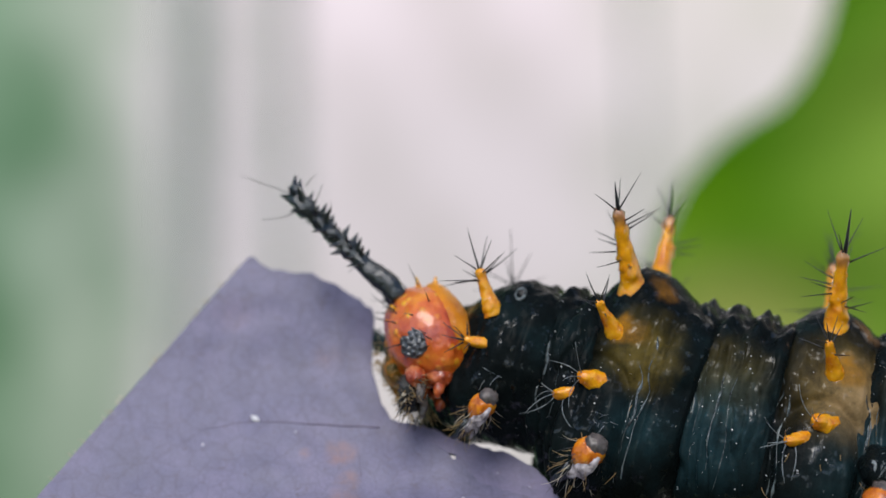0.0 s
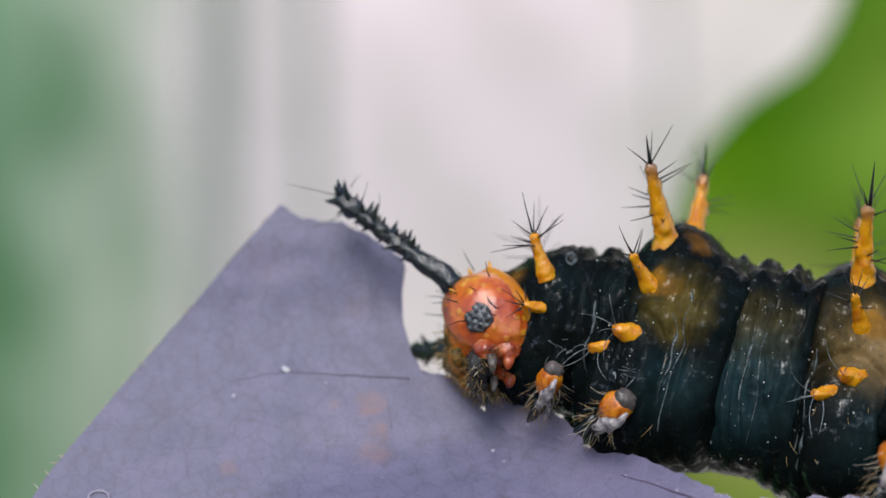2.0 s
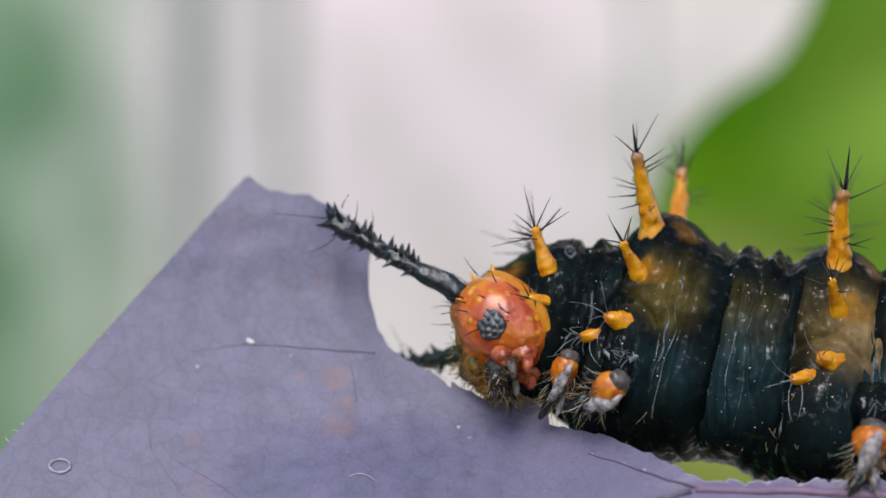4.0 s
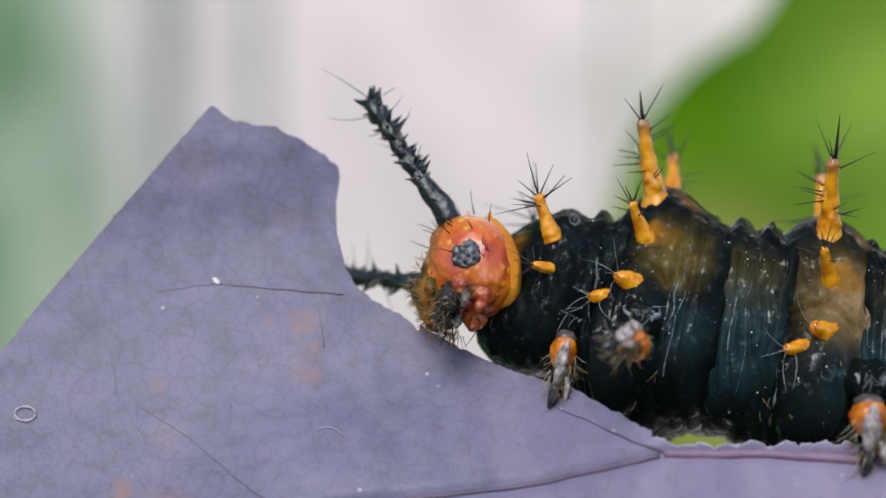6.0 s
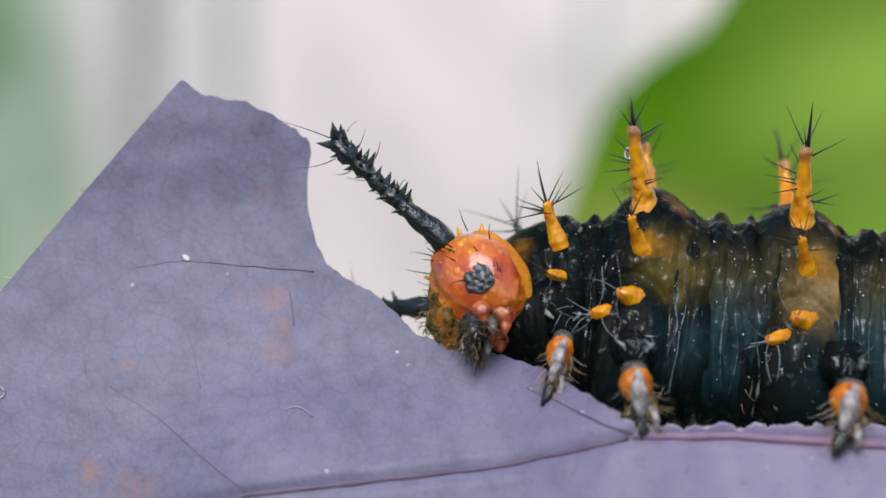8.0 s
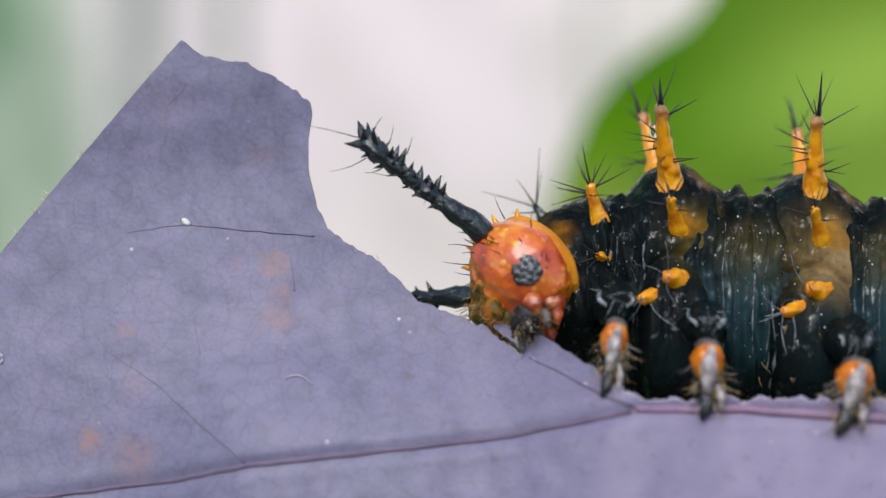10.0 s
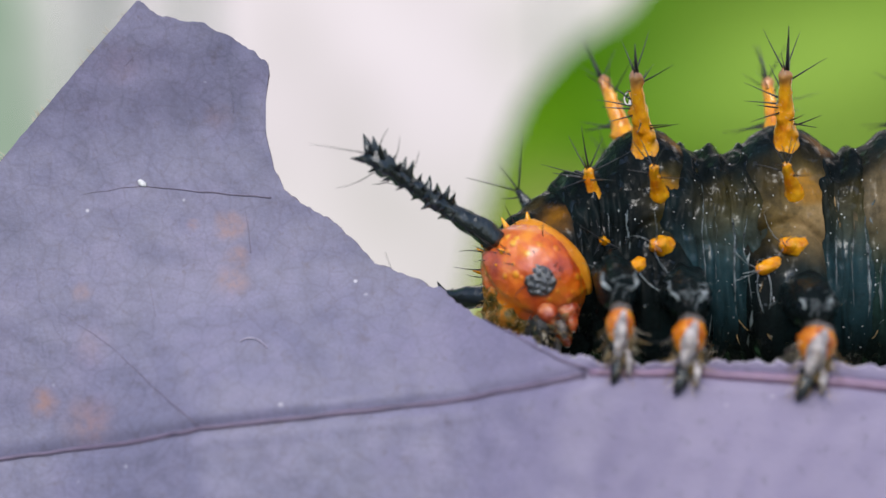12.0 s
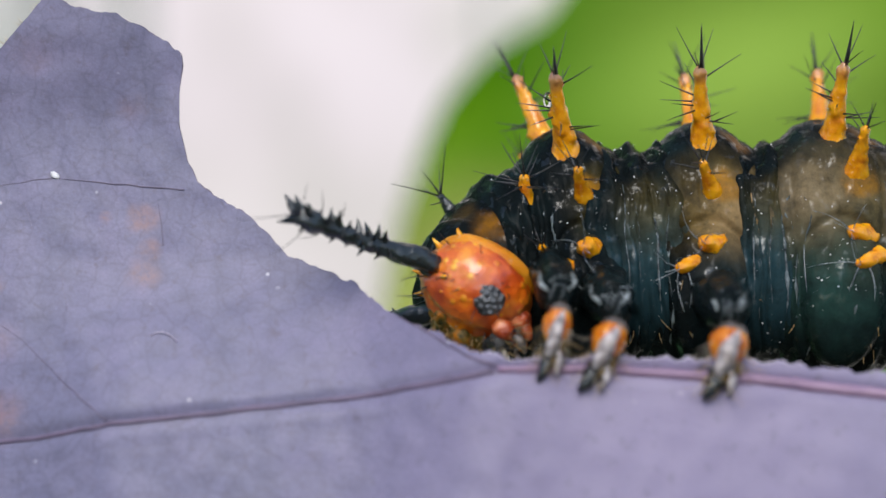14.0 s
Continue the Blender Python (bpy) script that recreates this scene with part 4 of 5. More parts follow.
        part("palp", bm, M_MOUTH, head, "pink-red mouth palp")
        bm = bmesh.new()
        tube(bm, [(60, 4 + 26 * s, -96), (68, 2 + 26 * s, -110), (76, 22 * s, -122)], [9, 8, 4], 10, 0.3, 4)
        part("feeler", bm, M_CAP, head, "short dark feeler")
        bm = bmesh.new()
        tube(bm, [(70, -12 + 24 * s, -66), (80, -12 + 23 * s, -78), (86, -12 + 17 * s, -92), (86, -12 + 5 * s, -103)], [18, 18, 15, 8], 18, 0.6)
        part("jaw", bm, M_LIP, head, "shiny black jaw")
    bm = bmesh.new()
    blob(bm, (72, -14, -74), (20, 36, 22), 30, 20, 0.5)
    part("upper_lip", bm, M_LIP, head, "wet black upper lip")
    bm = bmesh.new()
    random.seed(5)
    for i in range(90):
        a = random.uniform(-1.7, 1.7)
        q = Vector((52 + 42 * math.cos(a), -12 + 46 * math.sin(a), -88 + random.uniform(-24, 18)))
        hair(bm, q, Vector((math.cos(a) * 0.7, math.sin(a), random.uniform(-1.5, 0.0))), random.uniform(10, 30), 0.8, 0.3, 3)
    part("mouth_hairs", bm, M_GOLD, head, "pale golden mouth hairs")
    bm = bmesh.new()
    for i in range(40):
        a = random.uniform(-1.5, 1.5)
        q = Vector((52 + 48 * math.cos(a), -12 + 46 * math.sin(a), -92 + random.uniform(-14, 12)))
        hair(bm, q, Vector((math.cos(a) * 0.7, math.sin(a), random.uniform(-1.5, -0.2))), random.uniform(10, 28), 1.1, 0.3, 3)
    part("dark_mouth_hairs", bm, M_HAIR, head, "coarse black mouth bristles")
    bm = bmesh.new()
    for i in range(14):
        a = random.uniform(-1.4, 1.4)
        q = Vector((56 + 42 * math.cos(a), -12 + 44 * math.sin(a), -82 + random.uniform(-16, 10)))
        hair(bm, q, Vector((math.cos(a) * 0.9, math.sin(a), random.uniform(-1.6, -0.5))), random.uniform(12, 28), 1.3, 0.25, 4)
    part("pale_mouth_bristles", bm, M_PALE, head, "stout pale mouth bristles")
    bm = bmesh.new()
    for i in range(44):
        v = Vector((random.uniform(-0.2, 1), random.uniform(-1, 1), random.uniform(-0.6, 1))).normalized()
        hair(bm, Vector((v.x * 76, v.y * 94, v.z * 104)), v + Vector((0.3, 0, 0.2)), random.uniform(16, 60), 1.1, 0.25, 4)
    part("head_hairs", bm, M_HAIR, head, "fine black head hairs")
    return head


head = make_head()

seg_t1 = make_segment("body_segment", 138, 84, 0, M_SEG_1, 1.0, 0.66)
make_spine(seg_t1, Vector((4, -108, 96)), Vector((-0.36, -0.20, 0.90)), 57, 12.5, 7, 13, 84, M_KNOB, "side_spine", 72)
make_spine(seg_t1, Vector((-22, 62, 104)), Vector((-0.45, 0.25, 0.85)), 34, 11, 5, 6, 95, M_HORN, "black_spine", 78)
for side in (1, -1):
    make_spine(seg_t1, Vector((2, -132 * side, 20)), Vector((-0.75, -0.6 * side, 0.05)), 25, 8.5, 7, 7, 46, M_KNOB, "knob", 74 + side)

# breathing pore: a pale glossy ring round a dark pit
pore_at, pore_out = Vector((46, -72, 112)), Vector((0.1, -0.75, 0.65)).normalized()
pore_turn = aim(pore_out).to_3x3()
bm = bmesh.new()
tube(bm, [pore_at + pore_turn @ Vector((9 * math.cos(a), 13 * math.sin(a), 0)) for a in [i * 2 * math.pi / 20 for i in range(21)]], [3.6] * 21, 8)
spiracle = part("spiracle", bm, M_RIDGE, seg_t1, "glossy grey breathing pore")
bm = bmesh.new()
blob(bm, pore_at - pore_out * 3, (8, 4, 11), 16, 10)
part("pit", bm, M_LIP, spiracle, "dark wet pit")

seg_t2 = make_segment("body_segment", 150, 118, 40, M_SEG_2, 2.0, 0.88, 0.72)
dress_segment(seg_t2, 150, 100, 146, 40, -0.28, 2.0, 0, 0.72, 0.88, 118)
seg_t3 = make_segment("body_segment", 154, 116, 36, M_SEG_3, 3.0)
dress_segment(seg_t3, 154, 120, 142, 36, -0.10, 3.0, 0, 1.0, 1.0, 116)
seg_a1 = make_segment("body_segment", 160, 118, 28, M_SEG_4, 4.0)
dress_segment(seg_a1, 160, 140, 138, 28, 0.08, 4.0, 26, 1.0, 1.0, 118)
fold_12 = make_fold(128, 84, 5.0, 0.34)
fold_23 = make_fold(150, 112, 6.0, 0.50, M_FOLD)
fold_34 = make_fold(148, 104, 7.0, 0.62, M_FOLD)
leg_1 = make_leg(1, 0.90, 0.95)
leg_2 = make_leg(2, 1.10, 0.95)
leg_3 = make_leg(3, 1.25, 0.95)
lobe_1 = make_lobe(1, 0.85)
# loose skin of the throat, behind the first leg
bm = bmesh.new()
blob(bm, (-74, 285, -48), (66, 70, 52), 44, 28, 0.3, 0.03)
part("throat", bm, M_BLACK, lobe_1, "loose black throat skin")
lobe_2 = make_lobe(2, 1.0)
bm = bmesh.new()
blob(bm, (-70, 285, -62), (48, 50, 34), 40, 24, 0.3, 0.03)
part("belly_skin", bm, M_BLACK, lobe_2, "loose black belly skin")
lobe_3 = make_lobe(3, 1.1)
# water drop on the first tall spine
bm = bmesh.new()
blob(bm, (-34, -78, 240), (10, 10, 14), 16, 12)
part("water_drop", bm, M_GLASS, seg_t2, "clear water drop")


# ---------------------------------------------------------------- movement
def motions():
    walk(purple_leaf, [
        (0, pose(0.001879, -0.001195, -0.004140, -30.29, -1.76, 0.66)),
        (0.5, pose(0.001884, -0.001215, -0.004132, -35.91, -1.50, 0.83)),
        (1, pose(0.001927, -0.001238, -0.003954, -34.76, -1.89, 0.32)),
        (1.5, pose(0.001998, -0.001261, -0.003889, -31.86, -1.34, 1.09)),
        (2, pose(0.001954, -0.001285, -0.003633, -27.82, -1.85, -0.37)),
        (2.5, pose(0.001894, -0.001314, -0.003514, -30.16, -1.44, 0.30)),
        (3, pose(0.001879, -0.001336, -0.003636, -29.23, -0.29, 2.37)),
        (5.5, pose(0.001618, -0.001756, -0.003112, -24.29, -0.94, 0.02)),
        (6, pose(0.001625, -0.001874, -0.003044, -19.66, -0.31, 1.67)),
        (6.5, pose(0.001560, -0.001989, -0.002820, -20.43, -0.44, 0.31)),
        (7, pose(0.001507, -0.002099, -0.002830, -20.01, -0.58, -0.26)),
        (9.5, pose(0.001554, -0.002800, -0.002662, -15.05, 0.03, 0.24)),
        (10, pose(0.001596, -0.002947, -0.002509, -15.19, -0.12, -0.47)),
        (10.5, pose(0.001611, -0.003097, -0.002392, -15.84, -0.08, -0.57)),
        (11, pose(0.001628, -0.003241, -0.002314, -17.30, -0.44, -2.02)),
        (11.5, pose(0.001510, -0.003312, -0.002221, -15.60, -0.45, -2.38)),
        (12, pose(0.001410, -0.003383, -0.002126, -14.67, -0.08, -2.09)),
        (12.5, pose(0.001299, -0.003450, -0.002149, -15.28, -0.37, -3.38)),
        (13, pose(0.001125, -0.003519, -0.002223, -15.73, -0.51, -4.02)),
        (13.5, pose(0.000965, -0.003590, -0.002108, -13.84, -0.20, -4.18)),
        (14, pose(0.000805, -0.003661, -0.002073, -13.14, -0.09, -4.42)),
    ])
    walk(green_leaf, [
        (0, pose(0.010539, 0.060000, 0.010510, 0.00, 0.00, 0.00)),
        (0.5, pose(0.010527, 0.060000, 0.010247, 0.00, 0.00, 0.00)),
        (1, pose(0.010509, 0.060000, 0.010530, 0.00, 0.00, 0.00)),
        (1.5, pose(0.010501, 0.060000, 0.010975, 0.00, 0.00, 0.00)),
        (2, pose(0.010254, 0.060000, 0.010953, 0.00, 0.00, 0.00)),
        (2.5, pose(0.010013, 0.060000, 0.010595, 0.00, 0.00, 0.00)),
        (3, pose(0.009931, 0.060000, 0.010461, 0.00, 0.00, 0.00)),
        (5.5, pose(0.010272, 0.060000, 0.009924, 0.00, 0.00, 0.00)),
        (6, pose(0.010205, 0.060000, 0.010343, 0.00, 0.00, 0.00)),
        (6.5, pose(0.010135, 0.060000, 0.010625, 0.00, 0.00, 0.00)),
        (7, pose(0.009577, 0.060000, 0.010377, 0.00, 0.00, 0.00)),
        (9.5, pose(0.008823, 0.060000, 0.009107, 0.00, 0.00, 0.00)),
        (10, pose(0.008528, 0.060000, 0.008972, 0.00, 0.00, 0.00)),
        (10.5, pose(0.008238, 0.060000, 0.008879, 0.00, 0.00, 0.00)),
        (11, pose(0.007959, 0.060000, 0.008484, 0.00, 0.00, 0.00)),
        (11.5, pose(0.007588, 0.060000, 0.008457, 0.00, 0.00, 0.00)),
        (12, pose(0.007215, 0.060000, 0.008505, 0.00, 0.00, 0.00)),
        (12.5, pose(0.006847, 0.060000, 0.008066, 0.00, 0.00, 0.00)),
        (13, pose(0.006656, 0.060000, 0.007746, 0.00, 0.00, 0.00)),
        (13.5, pose(0.006464, 0.060000, 0.008046, 0.00, 0.00, 0.00)),
        (14, pose(0.006272, 0.060000, 0.008063, 0.00, 0.00, 0.00)),
    ])
    walk(caterpillar, [
        (0, pose(0.007931, 0.000149, -0.001648, -0.13, 10.08, -4.33)),
        (0.5, pose(0.007843, 0.000148, -0.001518, -0.17, 9.71, -4.21)),
        (1, pose(0.007805, 0.000149, -0.001387, -0.10, 9.44, -4.65)),
        (1.5, pose(0.007993, 0.000147, -0.001307, 0.28, 9.24, -5.11)),
        (2, pose(0.007985, 0.000148, -0.001176, -0.23, 8.95, -5.45)),
        (2.5, pose(0.008046, 0.000149, -0.001008, -0.13, 8.63, -5.51)),
        (3, pose(0.008071, 0.000147, -0.001037, 0.12, 8.34, -5.14)),
        (5.5, pose(0.008339, -0.000203, -0.001255, -0.88, 7.69, -5.37)),
        (6, pose(0.008436, -0.000297, -0.001270, -1.10, 7.38, -3.57)),
        (6.5, pose(0.008360, -0.000393, -0.001109, 0.27, 6.91, -0.63)),
        (7, pose(0.008294, -0.000483, -0.001230, -0.28, 6.36, 1.18)),
        (9.5, pose(0.008594, -0.000850, -0.001303, -0.08, 4.69, -0.03)),
        (10, pose(0.008752, -0.000864, -0.001038, 0.37, 3.94, -0.37)),
        (10.5, pose(0.008942, -0.000878, -0.000806, 1.14, 2.91, -0.92)),
        (11, pose(0.008984, -0.000895, -0.000569, 2.15, 2.38, -1.03)),
        (11.5, pose(0.008993, -0.000913, -0.000439, 2.87, 1.85, -1.34)),
        (12, pose(0.009023, -0.000928, -0.000399, 3.08, 1.46, -0.98)),
        (12.5, pose(0.008953, -0.000943, -0.000392, 3.17, 1.06, -1.40)),
        (13, pose(0.008781, -0.000960, -0.000454, 3.38, 0.48, -1.23)),
        (13.5, pose(0.008728, -0.000975, -0.000436, 3.37, 0.01, -1.36)),
        (14, pose(0.008608, -0.000990, -0.000435, 3.54, -0.33, -1.52)),
    ])
    walk(head, [
        (0, pose(-0.009692, -0.000948, 0.000232, 39.06, 32.30, -162.41)),
        (0.5, pose(-0.009583, -0.001021, -0.000344, 43.86, 36.59, -157.83)),
        (1, pose(-0.009306, -0.001164, -0.000308, 48.09, 37.93, -154.59)),
        (1.5, pose(-0.009098, -0.001315, -0.000402, 56.08, 43.07, -148.75)),
        (2, pose(-0.008736, -0.001496, -0.000167, 57.72, 31.26, -147.72)),
        (2.5, pose(-0.008623, -0.001660, -0.000377, 60.44, 38.17, -145.05)),
        (3, pose(-0.008421, -0.001750, -0.000380, 60.07, 37.14, -145.46)),
        (5.5, pose(-0.007273, -0.001945, -0.000237, 58.70, 40.47, -143.44)),
        (6, pose(-0.008416, -0.001611, 0.000314, 53.60, 9.14, -149.74)),
        (6.5, pose(-0.008299, -0.001009, -0.000008, 52.64, 6.99, -152.07)),
        (7, pose(-0.008195, -0.000825, 0.000161, 53.39, 18.32, -150.59)),
        (9.5, pose(-0.006672, -0.001603, -0.000410, 55.16, 23.53, -136.96)),
        (10, pose(-0.006871, -0.001746, -0.000163, 53.91, 27.29, -136.79)),
        (10.5, pose(-0.006491, -0.001922, -0.000575, 52.68, 26.51, -137.13)),
        (11, pose(-0.006311, -0.002046, -0.000705, 53.05, 33.24, -136.96)),
        (11.5, pose(-0.006342, -0.002139, -0.000594, 51.94, 34.58, -137.22)),
        (12, pose(-0.005962, -0.002167, -0.000984, 49.82, 30.29, -137.67)),
        (12.5, pose(-0.005832, -0.002266, -0.001042, 51.23, 35.95, -135.27)),
        (13, pose(-0.005806, -0.002304, -0.001066, 52.29, 41.22, -132.49)),
        (13.5, pose(-0.005723, -0.002370, -0.001070, 50.87, 40.64, -132.17)),
        (14, pose(-0.005449, -0.002439, -0.001131, 51.09, 43.27, -130.17)),
    ])
    walk(seg_t1, [
        (0, pose(-0.007832, -0.000376, 0.000142, 0.96, -2.94, -21.01)),
        (0.5, pose(-0.007784, -0.000370, -0.000024, 0.25, -3.11, -17.33)),
        (1, pose(-0.007759, -0.000440, 0.000008, -0.61, -3.37, -13.08)),
        (1.5, pose(-0.007618, -0.000499, 0.000050, -1.75, -3.70, -8.99)),
        (2, pose(-0.007514, -0.000548, 0.000063, -1.99, -3.75, -5.00)),
        (2.5, pose(-0.007424, -0.000561, 0.000002, -2.79, -3.80, -1.34)),
        (3, pose(-0.007392, -0.000523, -0.000027, -3.68, -3.83, 1.89)),
        (5.5, pose(-0.006499, -0.000607, 0.000002, -4.89, -4.37, -2.08)),
        (6, pose(-0.006636, -0.000430, 0.000124, -5.32, -4.18, -2.37)),
        (6.5, pose(-0.006610, -0.000106, -0.000126, -7.46, -3.82, -3.73)),
        (7, pose(-0.006468, 0.000079, -0.000021, -7.00, -3.36, -1.67)),
        (9.5, pose(-0.005657, -0.000128, -0.000219, -7.21, -2.22, 19.02)),
        (10, pose(-0.005668, -0.000206, -0.000163, -7.78, -2.03, 21.27)),
        (10.5, pose(-0.005462, -0.000309, -0.000346, -8.51, -1.42, 23.63)),
        (11, pose(-0.005388, -0.000369, -0.000428, -9.51, -0.67, 26.06)),
        (11.5, pose(-0.005464, -0.000449, -0.000453, -9.67, -0.17, 29.16)),
        (12, pose(-0.005290, -0.000469, -0.000674, -9.44, -0.06, 31.47)),
        (12.5, pose(-0.005284, -0.000558, -0.000753, -9.01, 0.02, 34.72)),
        (13, pose(-0.005202, -0.000581, -0.000672, -8.39, 0.11, 37.04)),
        (13.5, pose(-0.005255, -0.000642, -0.000749, -7.63, -0.02, 39.68)),
        (14, pose(-0.005154, -0.000698, -0.000688, -7.08, -0.19, 42.27)),
    ])
    walk(seg_t2, [
        (0, pose(-0.004751, -0.000234, 0.000321, 6.45, 3.06, -20.65)),
        (0.5, pose(-0.004704, -0.000224, 0.000268, 6.84, 3.10, -20.09)),
        (1, pose(-0.004662, -0.000255, 0.000276, 5.93, 2.72, -20.02)),
        (1.5, pose(-0.004581, -0.000278, 0.000353, 4.70, 2.33, -20.63)),
        (2, pose(-0.004557, -0.000305, 0.000396, 4.61, 2.34, -20.78)),
        (2.5, pose(-0.004529, -0.000310, 0.000408, 4.63, 2.44, -21.22)),
        (3, pose(-0.004501, -0.000276, 0.000369, 4.33, 2.31, -21.03)),
        (5.5, pose(-0.004101, -0.000285, 0.000324, -4.13, -0.83, -14.00)),
        (6, pose(-0.004086, -0.000177, 0.000341, -5.88, -0.30, -15.05)),
        (6.5, pose(-0.003948, 0.000014, 0.000297, -4.46, 0.35, -13.73)),
        (7, pose(-0.003779, 0.000104, 0.000190, -1.73, 0.99, -13.92)),
        (9.5, pose(-0.003614, -0.000078, 0.000145, 1.06, -0.11, 1.09)),
        (10, pose(-0.003508, -0.000108, 0.000134, 1.98, -0.84, 3.41)),
        (10.5, pose(-0.003501, -0.000151, 0.000104, 2.22, -0.96, 5.80)),
        (11, pose(-0.003463, -0.000163, 0.000083, 1.59, -0.98, 6.95)),
        (11.5, pose(-0.003482, -0.000189, 0.000077, 1.21, -0.95, 8.00)),
        (12, pose(-0.003492, -0.000179, -0.000024, 1.14, -1.35, 10.19)),
        (12.5, pose(-0.003515, -0.000215, -0.000040, 1.46, -1.62, 11.49)),
        (13, pose(-0.003437, -0.000208, -0.000003, 1.53, -1.60, 11.25)),
        (13.5, pose(-0.003469, -0.000224, -0.000015, 1.82, -1.87, 12.70)),
        (14, pose(-0.003460, -0.000242, 0.000011, 1.97, -2.06, 13.77)),
    ])
    walk(seg_a1, [
        (0, pose(0.004188, 0.000126, 0.000295, -0.49, -6.04, 2.81)),
        (0.5, pose(0.004176, 0.000122, 0.000288, -0.46, -5.83, 2.73)),
        (1, pose(0.004164, 0.000134, 0.000283, -0.50, -5.65, 3.02)),
        (1.5, pose(0.004152, 0.000149, 0.000279, -0.54, -5.51, 3.36)),
        (2, pose(0.004140, 0.000156, 0.000275, -0.55, -5.37, 3.53)),
        (2.5, pose(0.004128, 0.000158, 0.000269, -0.54, -5.17, 3.58)),
        (3, pose(0.004117, 0.000148, 0.000263, -0.49, -4.98, 3.36)),
        (5.5, pose(0.003897, 0.000142, 0.000255, -0.47, -4.66, 3.42)),
        (6, pose(0.003855, 0.000091, 0.000249, -0.30, -4.47, 2.24)),
        (6.5, pose(0.003813, 0.000018, 0.000236, -0.05, -4.14, 0.43)),
        (7, pose(0.003770, -0.000032, 0.000223, 0.09, -3.81, -0.79)),
        (9.5, pose(0.003324, 0.000001, 0.000185, -0.00, -2.82, 0.02)),
        (10, pose(0.003300, 0.000010, 0.000171, -0.02, -2.36, 0.25)),
        (10.5, pose(0.003277, 0.000024, 0.000150, -0.03, -1.74, 0.64)),
        (11, pose(0.003253, 0.000029, 0.000141, -0.03, -1.40, 0.72)),
        (11.5, pose(0.003229, 0.000037, 0.000132, -0.03, -1.07, 0.93)),
        (12, pose(0.003205, 0.000029, 0.000127, -0.02, -0.84, 0.69)),
        (12.5, pose(0.003181, 0.000038, 0.000122, -0.02, -0.59, 0.94)),
        (13, pose(0.003157, 0.000034, 0.000113, -0.01, -0.24, 0.82)),
        (13.5, pose(0.003133, 0.000036, 0.000106, 0.00, 0.05, 0.88)),
        (14, pose(0.003108, 0.000039, 0.000103, 0.01, 0.26, 0.98)),
    ])
    walk(fold_12, [
        (0, pose(-0.006292, -0.000305, 0.000231, 3.70, 0.06, -20.83)),
        (0.5, pose(-0.006244, -0.000297, 0.000122, 3.54, -0.01, -18.72)),
        (1, pose(-0.006210, -0.000348, 0.000142, 2.66, -0.34, -16.58)),
        (1.5, pose(-0.006099, -0.000388, 0.000202, 1.49, -0.73, -14.86)),
        (2, pose(-0.006035, -0.000427, 0.000230, 1.33, -0.79, -12.95)),
        (2.5, pose(-0.005977, -0.000435, 0.000205, 0.95, -0.81, -11.35)),
        (3, pose(-0.005947, -0.000399, 0.000171, 0.35, -0.92, -9.65)),
        (5.5, pose(-0.005300, -0.000446, 0.000163, -4.49, -2.64, -8.06)),
        (6, pose(-0.005361, -0.000303, 0.000232, -5.59, -2.28, -8.73)),
        (6.5, pose(-0.005279, -0.000046, 0.000085, -5.95, -1.76, -8.75)),
        (7, pose(-0.005123, 0.000091, 0.000084, -4.36, -1.22, -7.82)),
        (9.5, pose(-0.004635, -0.000103, -0.000037, -3.08, -1.22, 10.04)),
        (10, pose(-0.004588, -0.000157, -0.000015, -2.91, -1.48, 12.33)),
        (10.5, pose(-0.004482, -0.000230, -0.000121, -3.17, -1.22, 14.72)),
        (11, pose(-0.004425, -0.000266, -0.000173, -4.00, -0.85, 16.51)),
        (11.5, pose(-0.004473, -0.000319, -0.000188, -4.28, -0.57, 18.58)),
        (12, pose(-0.004391, -0.000324, -0.000349, -4.21, -0.71, 20.83)),
        (12.5, pose(-0.004400, -0.000386, -0.000396, -3.84, -0.80, 23.11)),
        (13, pose(-0.004319, -0.000395, -0.000337, -3.51, -0.72, 24.15)),
        (13.5, pose(-0.004362, -0.000433, -0.000382, -2.99, -0.90, 26.19)),
        (14, pose(-0.004307, -0.000470, -0.000339, -2.65, -1.07, 28.02)),
    ])
